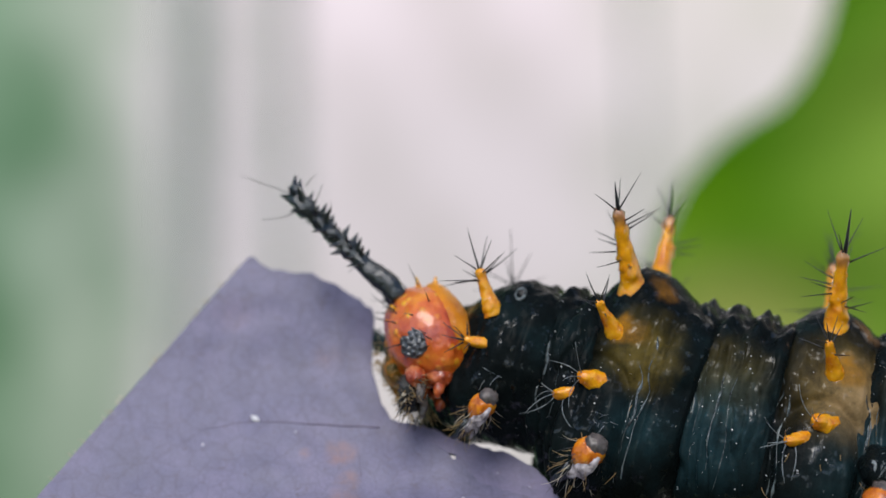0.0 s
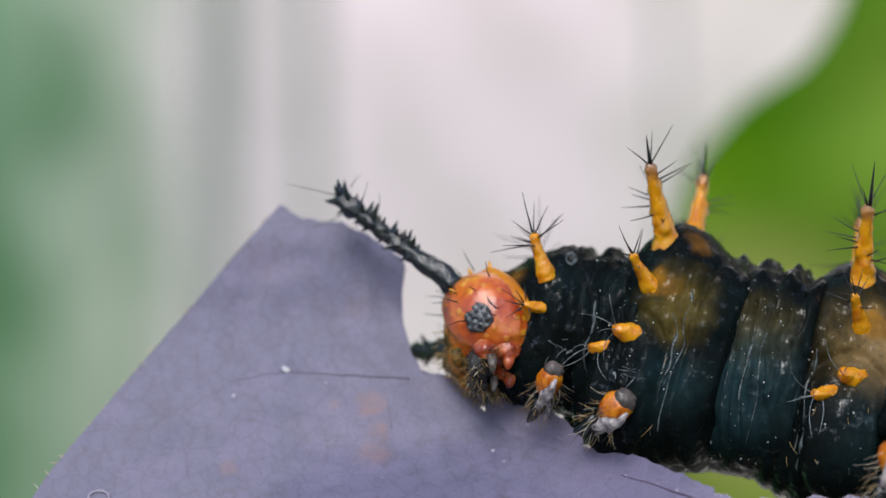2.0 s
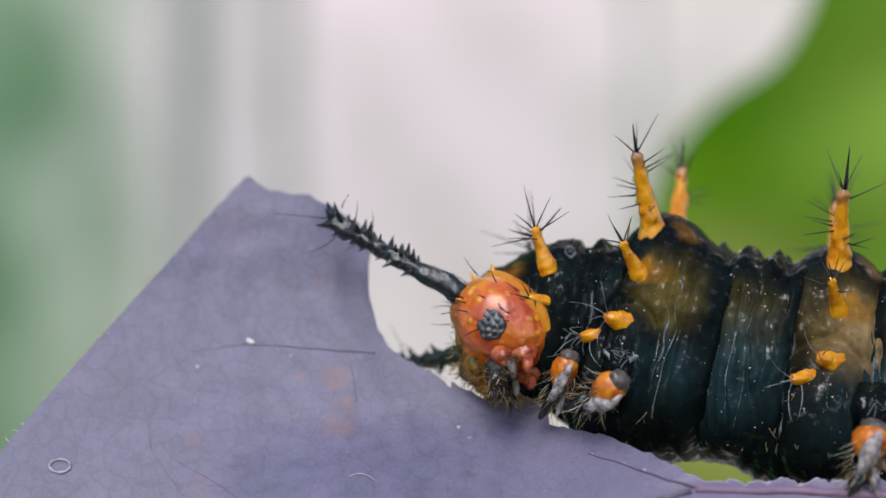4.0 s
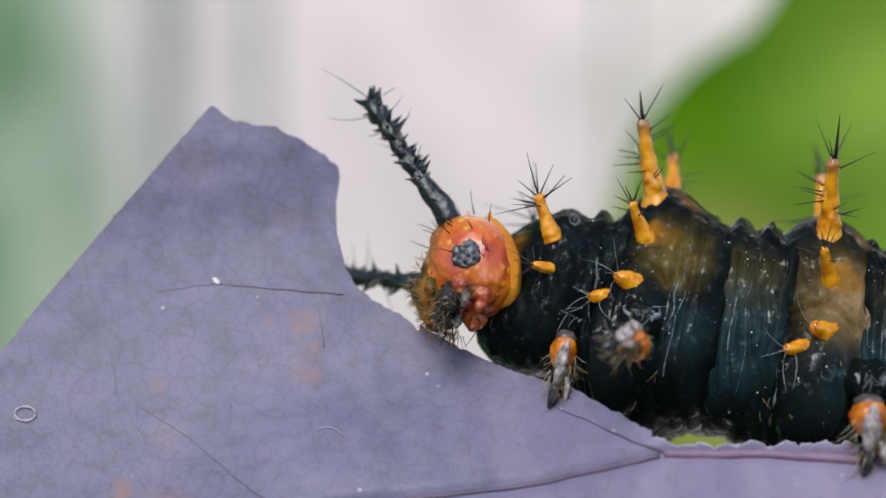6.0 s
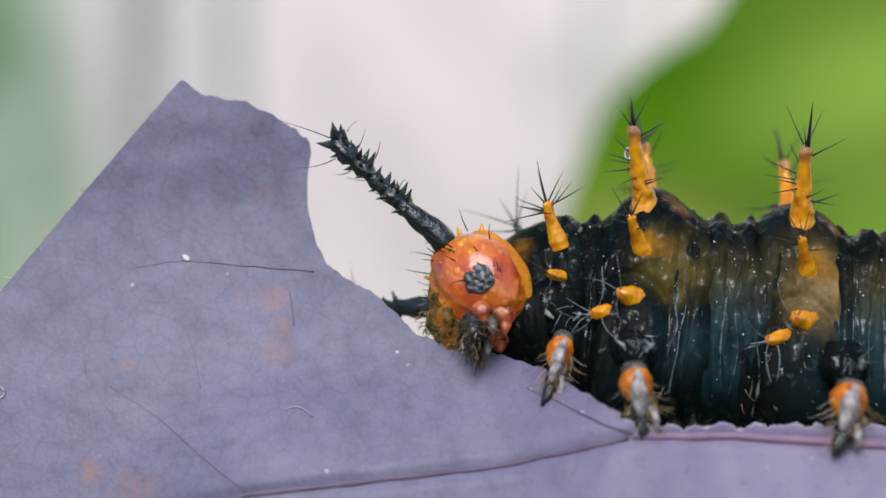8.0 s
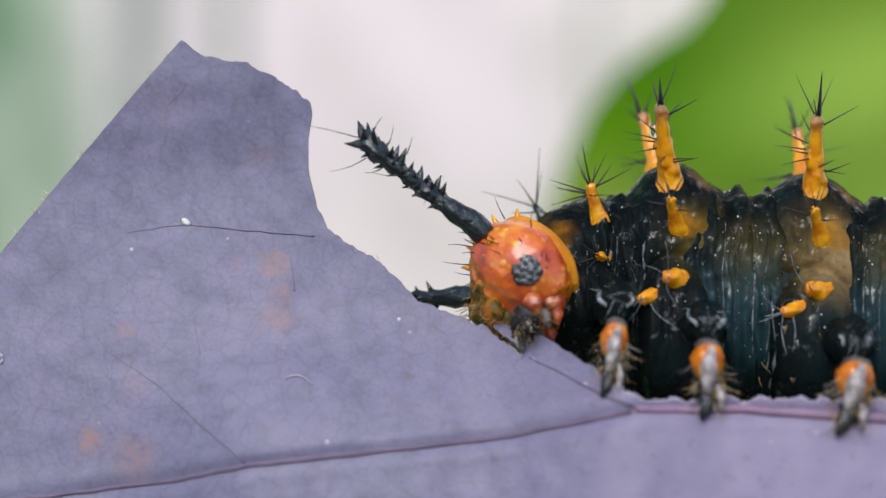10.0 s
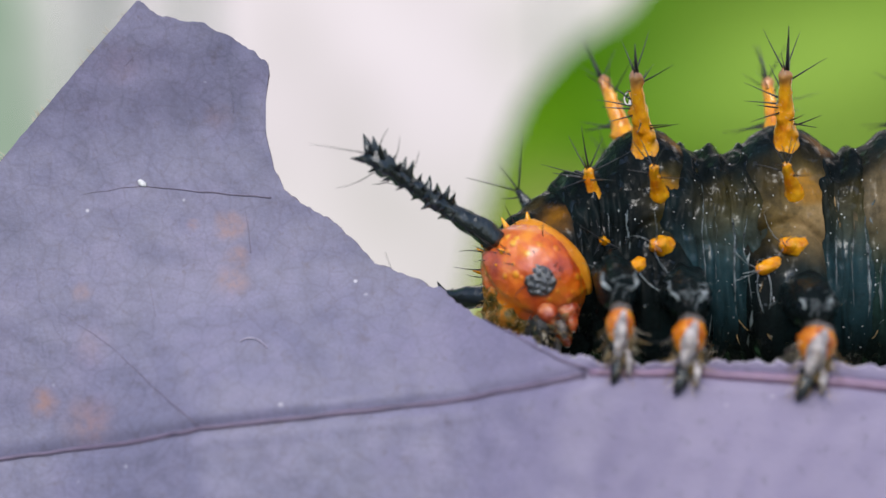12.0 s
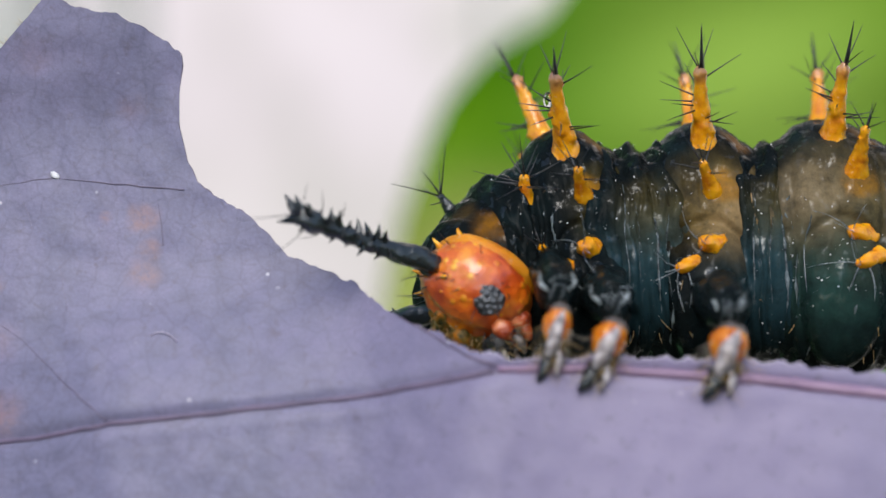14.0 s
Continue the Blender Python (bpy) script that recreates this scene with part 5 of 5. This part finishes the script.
    walk(fold_23, [
        (0, pose(-0.002376, -0.000117, 0.000161, 3.25, 1.37, -10.37)),
        (0.5, pose(-0.002352, -0.000112, 0.000134, 3.45, 1.40, -10.08)),
        (1, pose(-0.002331, -0.000128, 0.000138, 2.99, 1.22, -10.04)),
        (1.5, pose(-0.002290, -0.000139, 0.000176, 2.37, 1.01, -10.34)),
        (2, pose(-0.002278, -0.000153, 0.000198, 2.33, 1.02, -10.42)),
        (2.5, pose(-0.002265, -0.000155, 0.000204, 2.35, 1.07, -10.64)),
        (3, pose(-0.002250, -0.000138, 0.000185, 2.19, 1.02, -10.54)),
        (5.5, pose(-0.002051, -0.000143, 0.000162, -2.05, -0.47, -6.99)),
        (6, pose(-0.002043, -0.000088, 0.000170, -2.92, -0.21, -7.52)),
        (6.5, pose(-0.001974, 0.000007, 0.000149, -2.23, 0.13, -6.86)),
        (7, pose(-0.001889, 0.000052, 0.000095, -0.86, 0.45, -6.97)),
        (9.5, pose(-0.001807, -0.000039, 0.000072, 0.53, -0.05, 0.54)),
        (10, pose(-0.001754, -0.000054, 0.000067, 0.99, -0.42, 1.71)),
        (10.5, pose(-0.001751, -0.000075, 0.000052, 1.11, -0.48, 2.90)),
        (11, pose(-0.001731, -0.000082, 0.000041, 0.79, -0.49, 3.47)),
        (11.5, pose(-0.001741, -0.000094, 0.000039, 0.60, -0.48, 4.00)),
        (12, pose(-0.001746, -0.000089, -0.000012, 0.56, -0.68, 5.09)),
        (12.5, pose(-0.001758, -0.000107, -0.000020, 0.72, -0.82, 5.75)),
        (13, pose(-0.001718, -0.000104, -0.000001, 0.75, -0.80, 5.63)),
        (13.5, pose(-0.001735, -0.000112, -0.000008, 0.89, -0.93, 6.35)),
        (14, pose(-0.001730, -0.000121, 0.000005, 0.96, -1.03, 6.89)),
    ])
    walk(fold_34, [
        (0, pose(0.002094, 0.000063, 0.000148, -0.25, -3.03, 1.39)),
        (0.5, pose(0.002088, 0.000061, 0.000144, -0.23, -2.92, 1.35)),
        (1, pose(0.002082, 0.000067, 0.000141, -0.25, -2.83, 1.50)),
        (1.5, pose(0.002076, 0.000075, 0.000140, -0.27, -2.76, 1.67)),
        (2, pose(0.002070, 0.000078, 0.000138, -0.28, -2.69, 1.75)),
        (2.5, pose(0.002064, 0.000079, 0.000135, -0.27, -2.59, 1.78)),
        (3, pose(0.002058, 0.000074, 0.000132, -0.24, -2.49, 1.67)),
        (5.5, pose(0.001949, 0.000071, 0.000128, -0.23, -2.33, 1.70)),
        (6, pose(0.001928, 0.000046, 0.000124, -0.15, -2.24, 1.11)),
        (6.5, pose(0.001907, 0.000009, 0.000118, -0.02, -2.07, 0.21)),
        (7, pose(0.001885, -0.000016, 0.000112, 0.04, -1.91, -0.39)),
        (9.5, pose(0.001662, 0.000000, 0.000092, -0.00, -1.41, 0.01)),
        (10, pose(0.001650, 0.000005, 0.000085, -0.01, -1.18, 0.13)),
        (10.5, pose(0.001639, 0.000012, 0.000075, -0.02, -0.87, 0.32)),
        (11, pose(0.001627, 0.000014, 0.000071, -0.01, -0.70, 0.36)),
        (11.5, pose(0.001615, 0.000018, 0.000066, -0.01, -0.53, 0.46)),
        (12, pose(0.001602, 0.000014, 0.000064, -0.01, -0.42, 0.34)),
        (12.5, pose(0.001590, 0.000019, 0.000061, -0.01, -0.29, 0.47)),
        (13, pose(0.001578, 0.000017, 0.000056, -0.00, -0.12, 0.41)),
        (13.5, pose(0.001566, 0.000018, 0.000053, 0.00, 0.02, 0.44)),
        (14, pose(0.001554, 0.000020, 0.000051, 0.00, 0.13, 0.49)),
    ])
    steps = [
        (0, pose(-0.007966, -0.002650, -0.000982, 48.03, 8.27, 24.57)),
        (0.5, pose(-0.007686, -0.002633, -0.001142, 50.78, 3.23, 20.23)),
        (1, pose(-0.007403, -0.002694, -0.001103, 50.56, -0.08, 16.22)),
        (1.5, pose(-0.007012, -0.002748, -0.001042, 46.81, -3.22, 11.67)),
        (2, pose(-0.006970, -0.002800, -0.001149, 38.56, 4.33, 16.09)),
        (2.5, pose(-0.006741, -0.002810, -0.001172, 34.35, 6.91, 16.12)),
        (3, pose(-0.006586, -0.002776, -0.001156, 29.05, 9.84, 15.19)),
        (5.5, pose(-0.005511, -0.002936, -0.000792, 6.89, 8.17, 7.21)),
        (6, pose(-0.005952, -0.002792, -0.001184, 0.44, 2.06, 3.53)),
        (6.5, pose(-0.006196, -0.002523, -0.001282, -10.56, -5.27, 0.36)),
        (7, pose(-0.006130, -0.002528, -0.001137, -8.90, 2.21, -2.56)),
        (9.5, pose(-0.004782, -0.003534, -0.001294, -10.61, 8.63, -2.45)),
        (10, pose(-0.004734, -0.004033, -0.001298, -11.05, 3.51, -1.06)),
        (10.5, pose(-0.004466, -0.004428, -0.001510, -12.57, -1.24, 0.61)),
        (11, pose(-0.004321, -0.004752, -0.001599, -15.64, -6.18, 2.20)),
        (11.5, pose(-0.004312, -0.004867, -0.001493, -13.85, -2.74, 1.67)),
        (12, pose(-0.004120, -0.004963, -0.001603, -12.59, 1.25, 0.47)),
        (12.5, pose(-0.004021, -0.005149, -0.001581, -12.49, 6.03, -0.09)),
        (13, pose(-0.003902, -0.005217, -0.001482, -13.36, 9.12, -0.99)),
        (13.5, pose(-0.003892, -0.005298, -0.001553, -12.83, 11.75, -1.28)),
        (14, pose(-0.003726, -0.005340, -0.001481, -13.05, 14.00, -1.62)),
    ]
    walk(leg_1, steps)
    walk(lobe_1, [(t, Matrix.Translation(m.translation)) for t, m in steps])
    steps = [
        (0, pose(-0.005229, -0.003084, -0.001609, 51.27, 11.06, 30.02)),
        (0.5, pose(-0.005252, -0.003072, -0.001660, 54.90, 9.16, 30.54)),
        (1, pose(-0.005243, -0.003117, -0.001646, 55.50, 10.19, 32.42)),
        (1.5, pose(-0.005195, -0.003167, -0.001554, 54.86, 12.41, 34.59)),
        (2, pose(-0.005204, -0.003214, -0.001537, 54.71, 14.91, 37.08)),
        (2.5, pose(-0.005160, -0.003273, -0.001526, 56.74, 14.79, 38.81)),
        (3, pose(-0.005133, -0.003428, -0.001545, 58.36, 15.11, 40.29)),
        (5.5, pose(-0.004325, -0.003833, -0.000889, 55.70, 20.03, 41.59)),
        (6, pose(-0.004260, -0.003940, -0.000939, -81.92, -3.97, -26.03)),
        (6.5, pose(-0.004209, -0.003882, -0.000930, -95.10, -10.11, -25.11)),
        (7, pose(-0.004100, -0.003825, -0.001823, -5.94, 1.50, -2.04)),
        (9.5, pose(-0.003046, -0.004013, -0.001523, -5.25, -26.03, 1.95)),
        (10, pose(-0.002622, -0.004249, -0.001622, -10.45, -4.09, 0.42)),
        (10.5, pose(-0.002602, -0.004449, -0.001722, -12.49, -3.72, 1.17)),
        (11, pose(-0.002552, -0.004762, -0.001780, -16.19, -3.60, 1.49)),
        (11.5, pose(-0.002515, -0.004867, -0.001736, -14.00, 1.26, 0.67)),
        (12, pose(-0.002531, -0.004928, -0.001814, -13.86, 6.53, -0.89)),
        (12.5, pose(-0.002491, -0.005136, -0.001809, -14.12, 12.14, -1.81)),
        (13, pose(-0.002465, -0.005258, -0.001779, -14.27, 16.11, -2.88)),
        (13.5, pose(-0.002526, -0.005347, -0.001820, -12.87, 20.15, -3.13)),
        (14, pose(-0.002530, -0.005436, -0.001808, -11.82, 24.23, -3.33)),
    ]
    walk(leg_2, steps)
    walk(lobe_2, [(t, Matrix.Translation(m.translation)) for t, m in steps])
    steps = [
        (0, pose(0.001601, -0.003785, -0.001468, 4.35, 13.00, 6.11)),
        (0.5, pose(0.001504, -0.003835, -0.001490, 1.26, 13.56, 4.75)),
        (1, pose(0.001454, -0.003835, -0.001494, -5.06, 14.14, 2.64)),
        (1.5, pose(0.001406, -0.003782, -0.001482, 3.47, 12.69, 6.53)),
        (2, pose(0.001351, -0.003731, -0.001534, -5.95, 13.80, 3.14)),
        (2.5, pose(0.001269, -0.003719, -0.001547, -4.69, 13.62, 3.75)),
        (3, pose(0.001160, -0.003762, -0.001541, 11.30, 10.58, 8.95)),
        (5.5, pose(0.001292, -0.003748, -0.001693, -17.39, -1.93, 3.46)),
        (6, pose(0.001211, -0.003773, -0.001729, -0.94, -8.67, 3.47)),
        (6.5, pose(0.001058, -0.003834, -0.001668, -15.19, -10.32, 1.60)),
        (7, pose(0.001045, -0.003882, -0.001604, -15.68, -4.94, -1.62)),
        (9.5, pose(0.000899, -0.004135, -0.001710, -9.93, 6.65, -1.95)),
        (10, pose(0.000759, -0.004381, -0.001790, -10.51, 7.31, -1.69)),
        (10.5, pose(0.000634, -0.004555, -0.001847, -12.01, 8.30, -1.38)),
        (11, pose(0.000490, -0.004930, -0.001856, -14.49, 8.84, -1.75)),
        (11.5, pose(0.000437, -0.005041, -0.001856, -13.09, 10.27, -1.35)),
        (12, pose(0.000338, -0.005069, -0.001900, -12.67, 11.66, -1.85)),
        (12.5, pose(0.000282, -0.005323, -0.001930, -13.85, 13.27, -2.02)),
        (13, pose(0.000192, -0.005476, -0.001912, -14.46, 15.06, -2.68)),
        (13.5, pose(0.000141, -0.005543, -0.001928, -12.43, 16.68, -2.25)),
        (14, pose(0.000105, -0.005631, -0.001918, -11.68, 18.25, -2.12)),
    ]
    walk(leg_3, steps)
    walk(lobe_3, [(t, Matrix.Translation(m.translation)) for t, m in steps])
    rest = bites[0].location.copy()
    walk(bites[0], [
        (0, Matrix.Translation(rest)), (3.2, Matrix.Translation(rest)),
        (3.5, pose(-0.001922, -0.001014, 0.002558)),
        (5.5, pose(-0.000565, -0.000755, 0.001934)),
        (6, pose(-0.001764, -0.000681, 0.002660)),
        (6.5, pose(-0.001654, -0.000405, 0.002239)),
        (7, pose(-0.001417, -0.000398, 0.002156)),
        (9.5, pose(0.000354, -0.000138, 0.000951)),
        (10, pose(0.000304, -0.000138, 0.001215)),
        (10.5, pose(0.000806, 0.000023, 0.000776)),
        (11, pose(0.001052, 0.000135, 0.000718)),
        (11.5, pose(0.001150, 0.000174, 0.000777)),
        (12, pose(0.001626, 0.000318, 0.000291)),
        (12.5, pose(0.001830, 0.000417, 0.000229)),
        (13, pose(0.001920, 0.000501, 0.000173)),
        (13.5, pose(0.002104, 0.000566, 0.000023)),
        (14, pose(0.002437, 0.000656, -0.000096)),
    ])
    rest = bites[1].location.copy()
    walk(bites[1], [
        (0, Matrix.Translation(rest)), (3.5, Matrix.Translation(rest)),
        (3.8, pose(-0.001860, -0.001073, 0.002520)),
        (5.5, pose(-0.000706, -0.000856, 0.001986)),
        (6, pose(-0.001843, -0.000772, 0.002793)),
        (6.5, pose(-0.001727, -0.000504, 0.002371)),
        (7, pose(-0.001514, -0.000505, 0.002265)),
        (9.5, pose(0.000254, -0.000256, 0.001044)),
        (10, pose(0.000201, -0.000262, 0.001295)),
        (10.5, pose(0.000703, -0.000103, 0.000853)),
        (11, pose(0.000941, 0.000003, 0.000770)),
        (11.5, pose(0.001039, 0.000040, 0.000826)),
        (12, pose(0.001522, 0.000184, 0.000351)),
        (12.5, pose(0.001723, 0.000277, 0.000270)),
        (13, pose(0.001813, 0.000357, 0.000194)),
        (13.5, pose(0.002001, 0.000420, 0.000048)),
        (14, pose(0.002336, 0.000507, -0.000080)),
    ])
    rest = bites[2].location.copy()
    walk(bites[2], [
        (0, Matrix.Translation(rest)), (3.8, Matrix.Translation(rest)),
        (4.1, pose(-0.001797, -0.001133, 0.002479)),
        (5.5, pose(-0.000846, -0.000957, 0.002037)),
        (6, pose(-0.001923, -0.000864, 0.002927)),
        (6.5, pose(-0.001799, -0.000603, 0.002503)),
        (7, pose(-0.001611, -0.000611, 0.002373)),
        (9.5, pose(0.000155, -0.000373, 0.001138)),
        (10, pose(0.000097, -0.000386, 0.001376)),
        (10.5, pose(0.000599, -0.000228, 0.000931)),
        (11, pose(0.000830, -0.000130, 0.000822)),
        (11.5, pose(0.000927, -0.000093, 0.000875)),
        (12, pose(0.001417, 0.000050, 0.000411)),
        (12.5, pose(0.001616, 0.000138, 0.000311)),
        (13, pose(0.001706, 0.000213, 0.000215)),
        (13.5, pose(0.001897, 0.000274, 0.000073)),
        (14, pose(0.002235, 0.000359, -0.000063)),
    ])
    rest = bites[3].location.copy()
    walk(bites[3], [
        (0, Matrix.Translation(rest)), (4.1, Matrix.Translation(rest)),
        (4.4, pose(-0.001543, -0.001167, 0.002598)),
        (5.5, pose(-0.000800, -0.001023, 0.002254)),
        (6, pose(-0.001773, -0.000859, 0.003104)),
        (6.5, pose(-0.001647, -0.000596, 0.002678)),
        (7, pose(-0.001495, -0.000619, 0.002574)),
        (9.5, pose(0.000233, -0.000362, 0.001356)),
        (10, pose(0.000165, -0.000389, 0.001598)),
        (10.5, pose(0.000668, -0.000239, 0.001152)),
        (11, pose(0.000878, -0.000168, 0.001046)),
        (11.5, pose(0.000971, -0.000133, 0.001099)),
        (12, pose(0.001475, 0.000020, 0.000634)),
        (12.5, pose(0.001653, 0.000094, 0.000535)),
        (13, pose(0.001724, 0.000153, 0.000438)),
        (13.5, pose(0.001917, 0.000221, 0.000298)),
        (14, pose(0.002245, 0.000300, 0.000161)),
    ])
    rest = bites[4].location.copy()
    walk(bites[4], [
        (0, Matrix.Translation(rest)), (4.5, Matrix.Translation(rest)),
        (4.8, pose(-0.001160, -0.001332, 0.002252)),
        (5.5, pose(-0.000680, -0.001242, 0.002038)),
        (6, pose(-0.001718, -0.001122, 0.002913)),
        (6.5, pose(-0.001584, -0.000852, 0.002477)),
        (7, pose(-0.001397, -0.000861, 0.002372)),
        (9.5, pose(0.000400, -0.000590, 0.001185)),
        (10, pose(0.000340, -0.000605, 0.001419)),
        (10.5, pose(0.000842, -0.000450, 0.000966)),
        (11, pose(0.001067, -0.000358, 0.000852)),
        (11.5, pose(0.001164, -0.000321, 0.000906)),
        (12, pose(0.001663, -0.000169, 0.000438)),
        (12.5, pose(0.001862, -0.000080, 0.000346)),
        (13, pose(0.001953, -0.000002, 0.000257)),
        (13.5, pose(0.002149, 0.000066, 0.000121)),
        (14, pose(0.002489, 0.000155, -0.000008)),
    ])
    rest = bites[5].location.copy()
    walk(bites[5], [
        (0, Matrix.Translation(rest)), (6.6, Matrix.Translation(rest)),
        (6.9, pose(-0.001654, -0.000431, 0.002197)),
        (7, pose(-0.001608, -0.000429, 0.002173)),
        (9.5, pose(0.000169, -0.000196, 0.000934)),
        (10, pose(0.000120, -0.000195, 0.001186)),
        (10.5, pose(0.000622, -0.000032, 0.000746)),
        (11, pose(0.000871, 0.000086, 0.000665)),
        (11.5, pose(0.000971, 0.000125, 0.000721)),
        (12, pose(0.001445, 0.000262, 0.000246)),
        (12.5, pose(0.001655, 0.000362, 0.000164)),
        (13, pose(0.001753, 0.000447, 0.000089)),
        (13.5, pose(0.001938, 0.000506, -0.000060)),
        (14, pose(0.002277, 0.000595, -0.000188)),
    ])
    rest = bites[6].location.copy()
    walk(bites[6], [
        (0, Matrix.Translation(rest)), (7.6, Matrix.Translation(rest)),
        (7.9, pose(-0.000866, -0.000347, 0.001934)),
        (9.5, pose(0.000247, -0.000185, 0.001152)),
        (10, pose(0.000188, -0.000199, 0.001407)),
        (10.5, pose(0.000691, -0.000043, 0.000967)),
        (11, pose(0.000919, 0.000049, 0.000889)),
        (11.5, pose(0.001015, 0.000085, 0.000945)),
        (12, pose(0.001502, 0.000233, 0.000469)),
        (12.5, pose(0.001692, 0.000318, 0.000389)),
        (13, pose(0.001770, 0.000388, 0.000312)),
        (13.5, pose(0.001957, 0.000453, 0.000165)),
        (14, pose(0.002287, 0.000536, 0.000036)),
    ])
    rest = bites[7].location.copy()
    walk(bites[7], [
        (0, Matrix.Translation(rest)), (8.8, Matrix.Translation(rest)),
        (9.1, pose(-0.000130, -0.000341, 0.001444)),
        (9.5, pose(0.000147, -0.000303, 0.001246)),
        (10, pose(0.000084, -0.000323, 0.001488)),
        (10.5, pose(0.000587, -0.000169, 0.001045)),
        (11, pose(0.000808, -0.000084, 0.000941)),
        (11.5, pose(0.000903, -0.000048, 0.000994)),
        (12, pose(0.001398, 0.000098, 0.000529)),
        (12.5, pose(0.001585, 0.000178, 0.000429)),
        (13, pose(0.001664, 0.000244, 0.000333)),
        (13.5, pose(0.001854, 0.000307, 0.000190)),
        (14, pose(0.002186, 0.000388, 0.000053)),
    ])
    rest = bites[8].location.copy()
    walk(bites[8], [
        (0, Matrix.Translation(rest)), (9.95, Matrix.Translation(rest)),
        (10.2, pose(0.000474, -0.000451, 0.001117)),
        (10.5, pose(0.000776, -0.000359, 0.000851)),
        (11, pose(0.000997, -0.000274, 0.000747)),
        (11.5, pose(0.001095, -0.000236, 0.000801)),
        (12, pose(0.001586, -0.000091, 0.000334)),
        (12.5, pose(0.001794, 0.000005, 0.000240)),
        (13, pose(0.001893, 0.000088, 0.000152)),
        (13.5, pose(0.002087, 0.000152, 0.000014)),
        (14, pose(0.002430, 0.000242, -0.000117)),
    ])
    rest = bites[9].location.copy()
    walk(bites[9], [
        (0, Matrix.Translation(rest)), (10.1, Matrix.Translation(rest)),
        (10.4, pose(0.000724, -0.000428, 0.001164)),
        (10.5, pose(0.000824, -0.000397, 0.001075)),
        (11, pose(0.001045, -0.000312, 0.000971)),
        (11.5, pose(0.001140, -0.000276, 0.001025)),
        (12, pose(0.001644, -0.000121, 0.000556)),
        (12.5, pose(0.001831, -0.000039, 0.000465)),
        (13, pose(0.001911, 0.000029, 0.000375)),
        (13.5, pose(0.002106, 0.000099, 0.000238)),
        (14, pose(0.002440, 0.000184, 0.000107)),
    ])
    rest = bites[10].location.copy()
    walk(bites[10], [
        (0, Matrix.Translation(rest)), (10.15, Matrix.Translation(rest)),
        (10.45, pose(0.000598, 0.000039, 0.000944)),
        (11.0, pose(0.000869, 0.000140, 0.000795)),
        (11.5, pose(0.000946, 0.000170, 0.000840)),
        (12, pose(0.001426, 0.000311, 0.000364)),
        (12.5, pose(0.001624, 0.000402, 0.000283)),
        (13, pose(0.001710, 0.000478, 0.000207)),
        (13.5, pose(0.001895, 0.000539, 0.000057)),
        (14, pose(0.002228, 0.000624, -0.000072)),
    ])
    rest = bites[11].location.copy()
    walk(bites[11], [
        (0, Matrix.Translation(rest)), (10.2, Matrix.Translation(rest)),
        (10.5, pose(0.000519, -0.000084, 0.000940)),
        (11.0, pose(0.000740, 0.000001, 0.000836)),
        (11.5, pose(0.000835, 0.000037, 0.000889)),
        (12, pose(0.001322, 0.000177, 0.000425)),
        (12.5, pose(0.001517, 0.000263, 0.000324)),
        (13, pose(0.001604, 0.000334, 0.000228)),
        (13.5, pose(0.001792, 0.000393, 0.000082)),
        (14, pose(0.002127, 0.000475, -0.000056)),
    ])


motions()
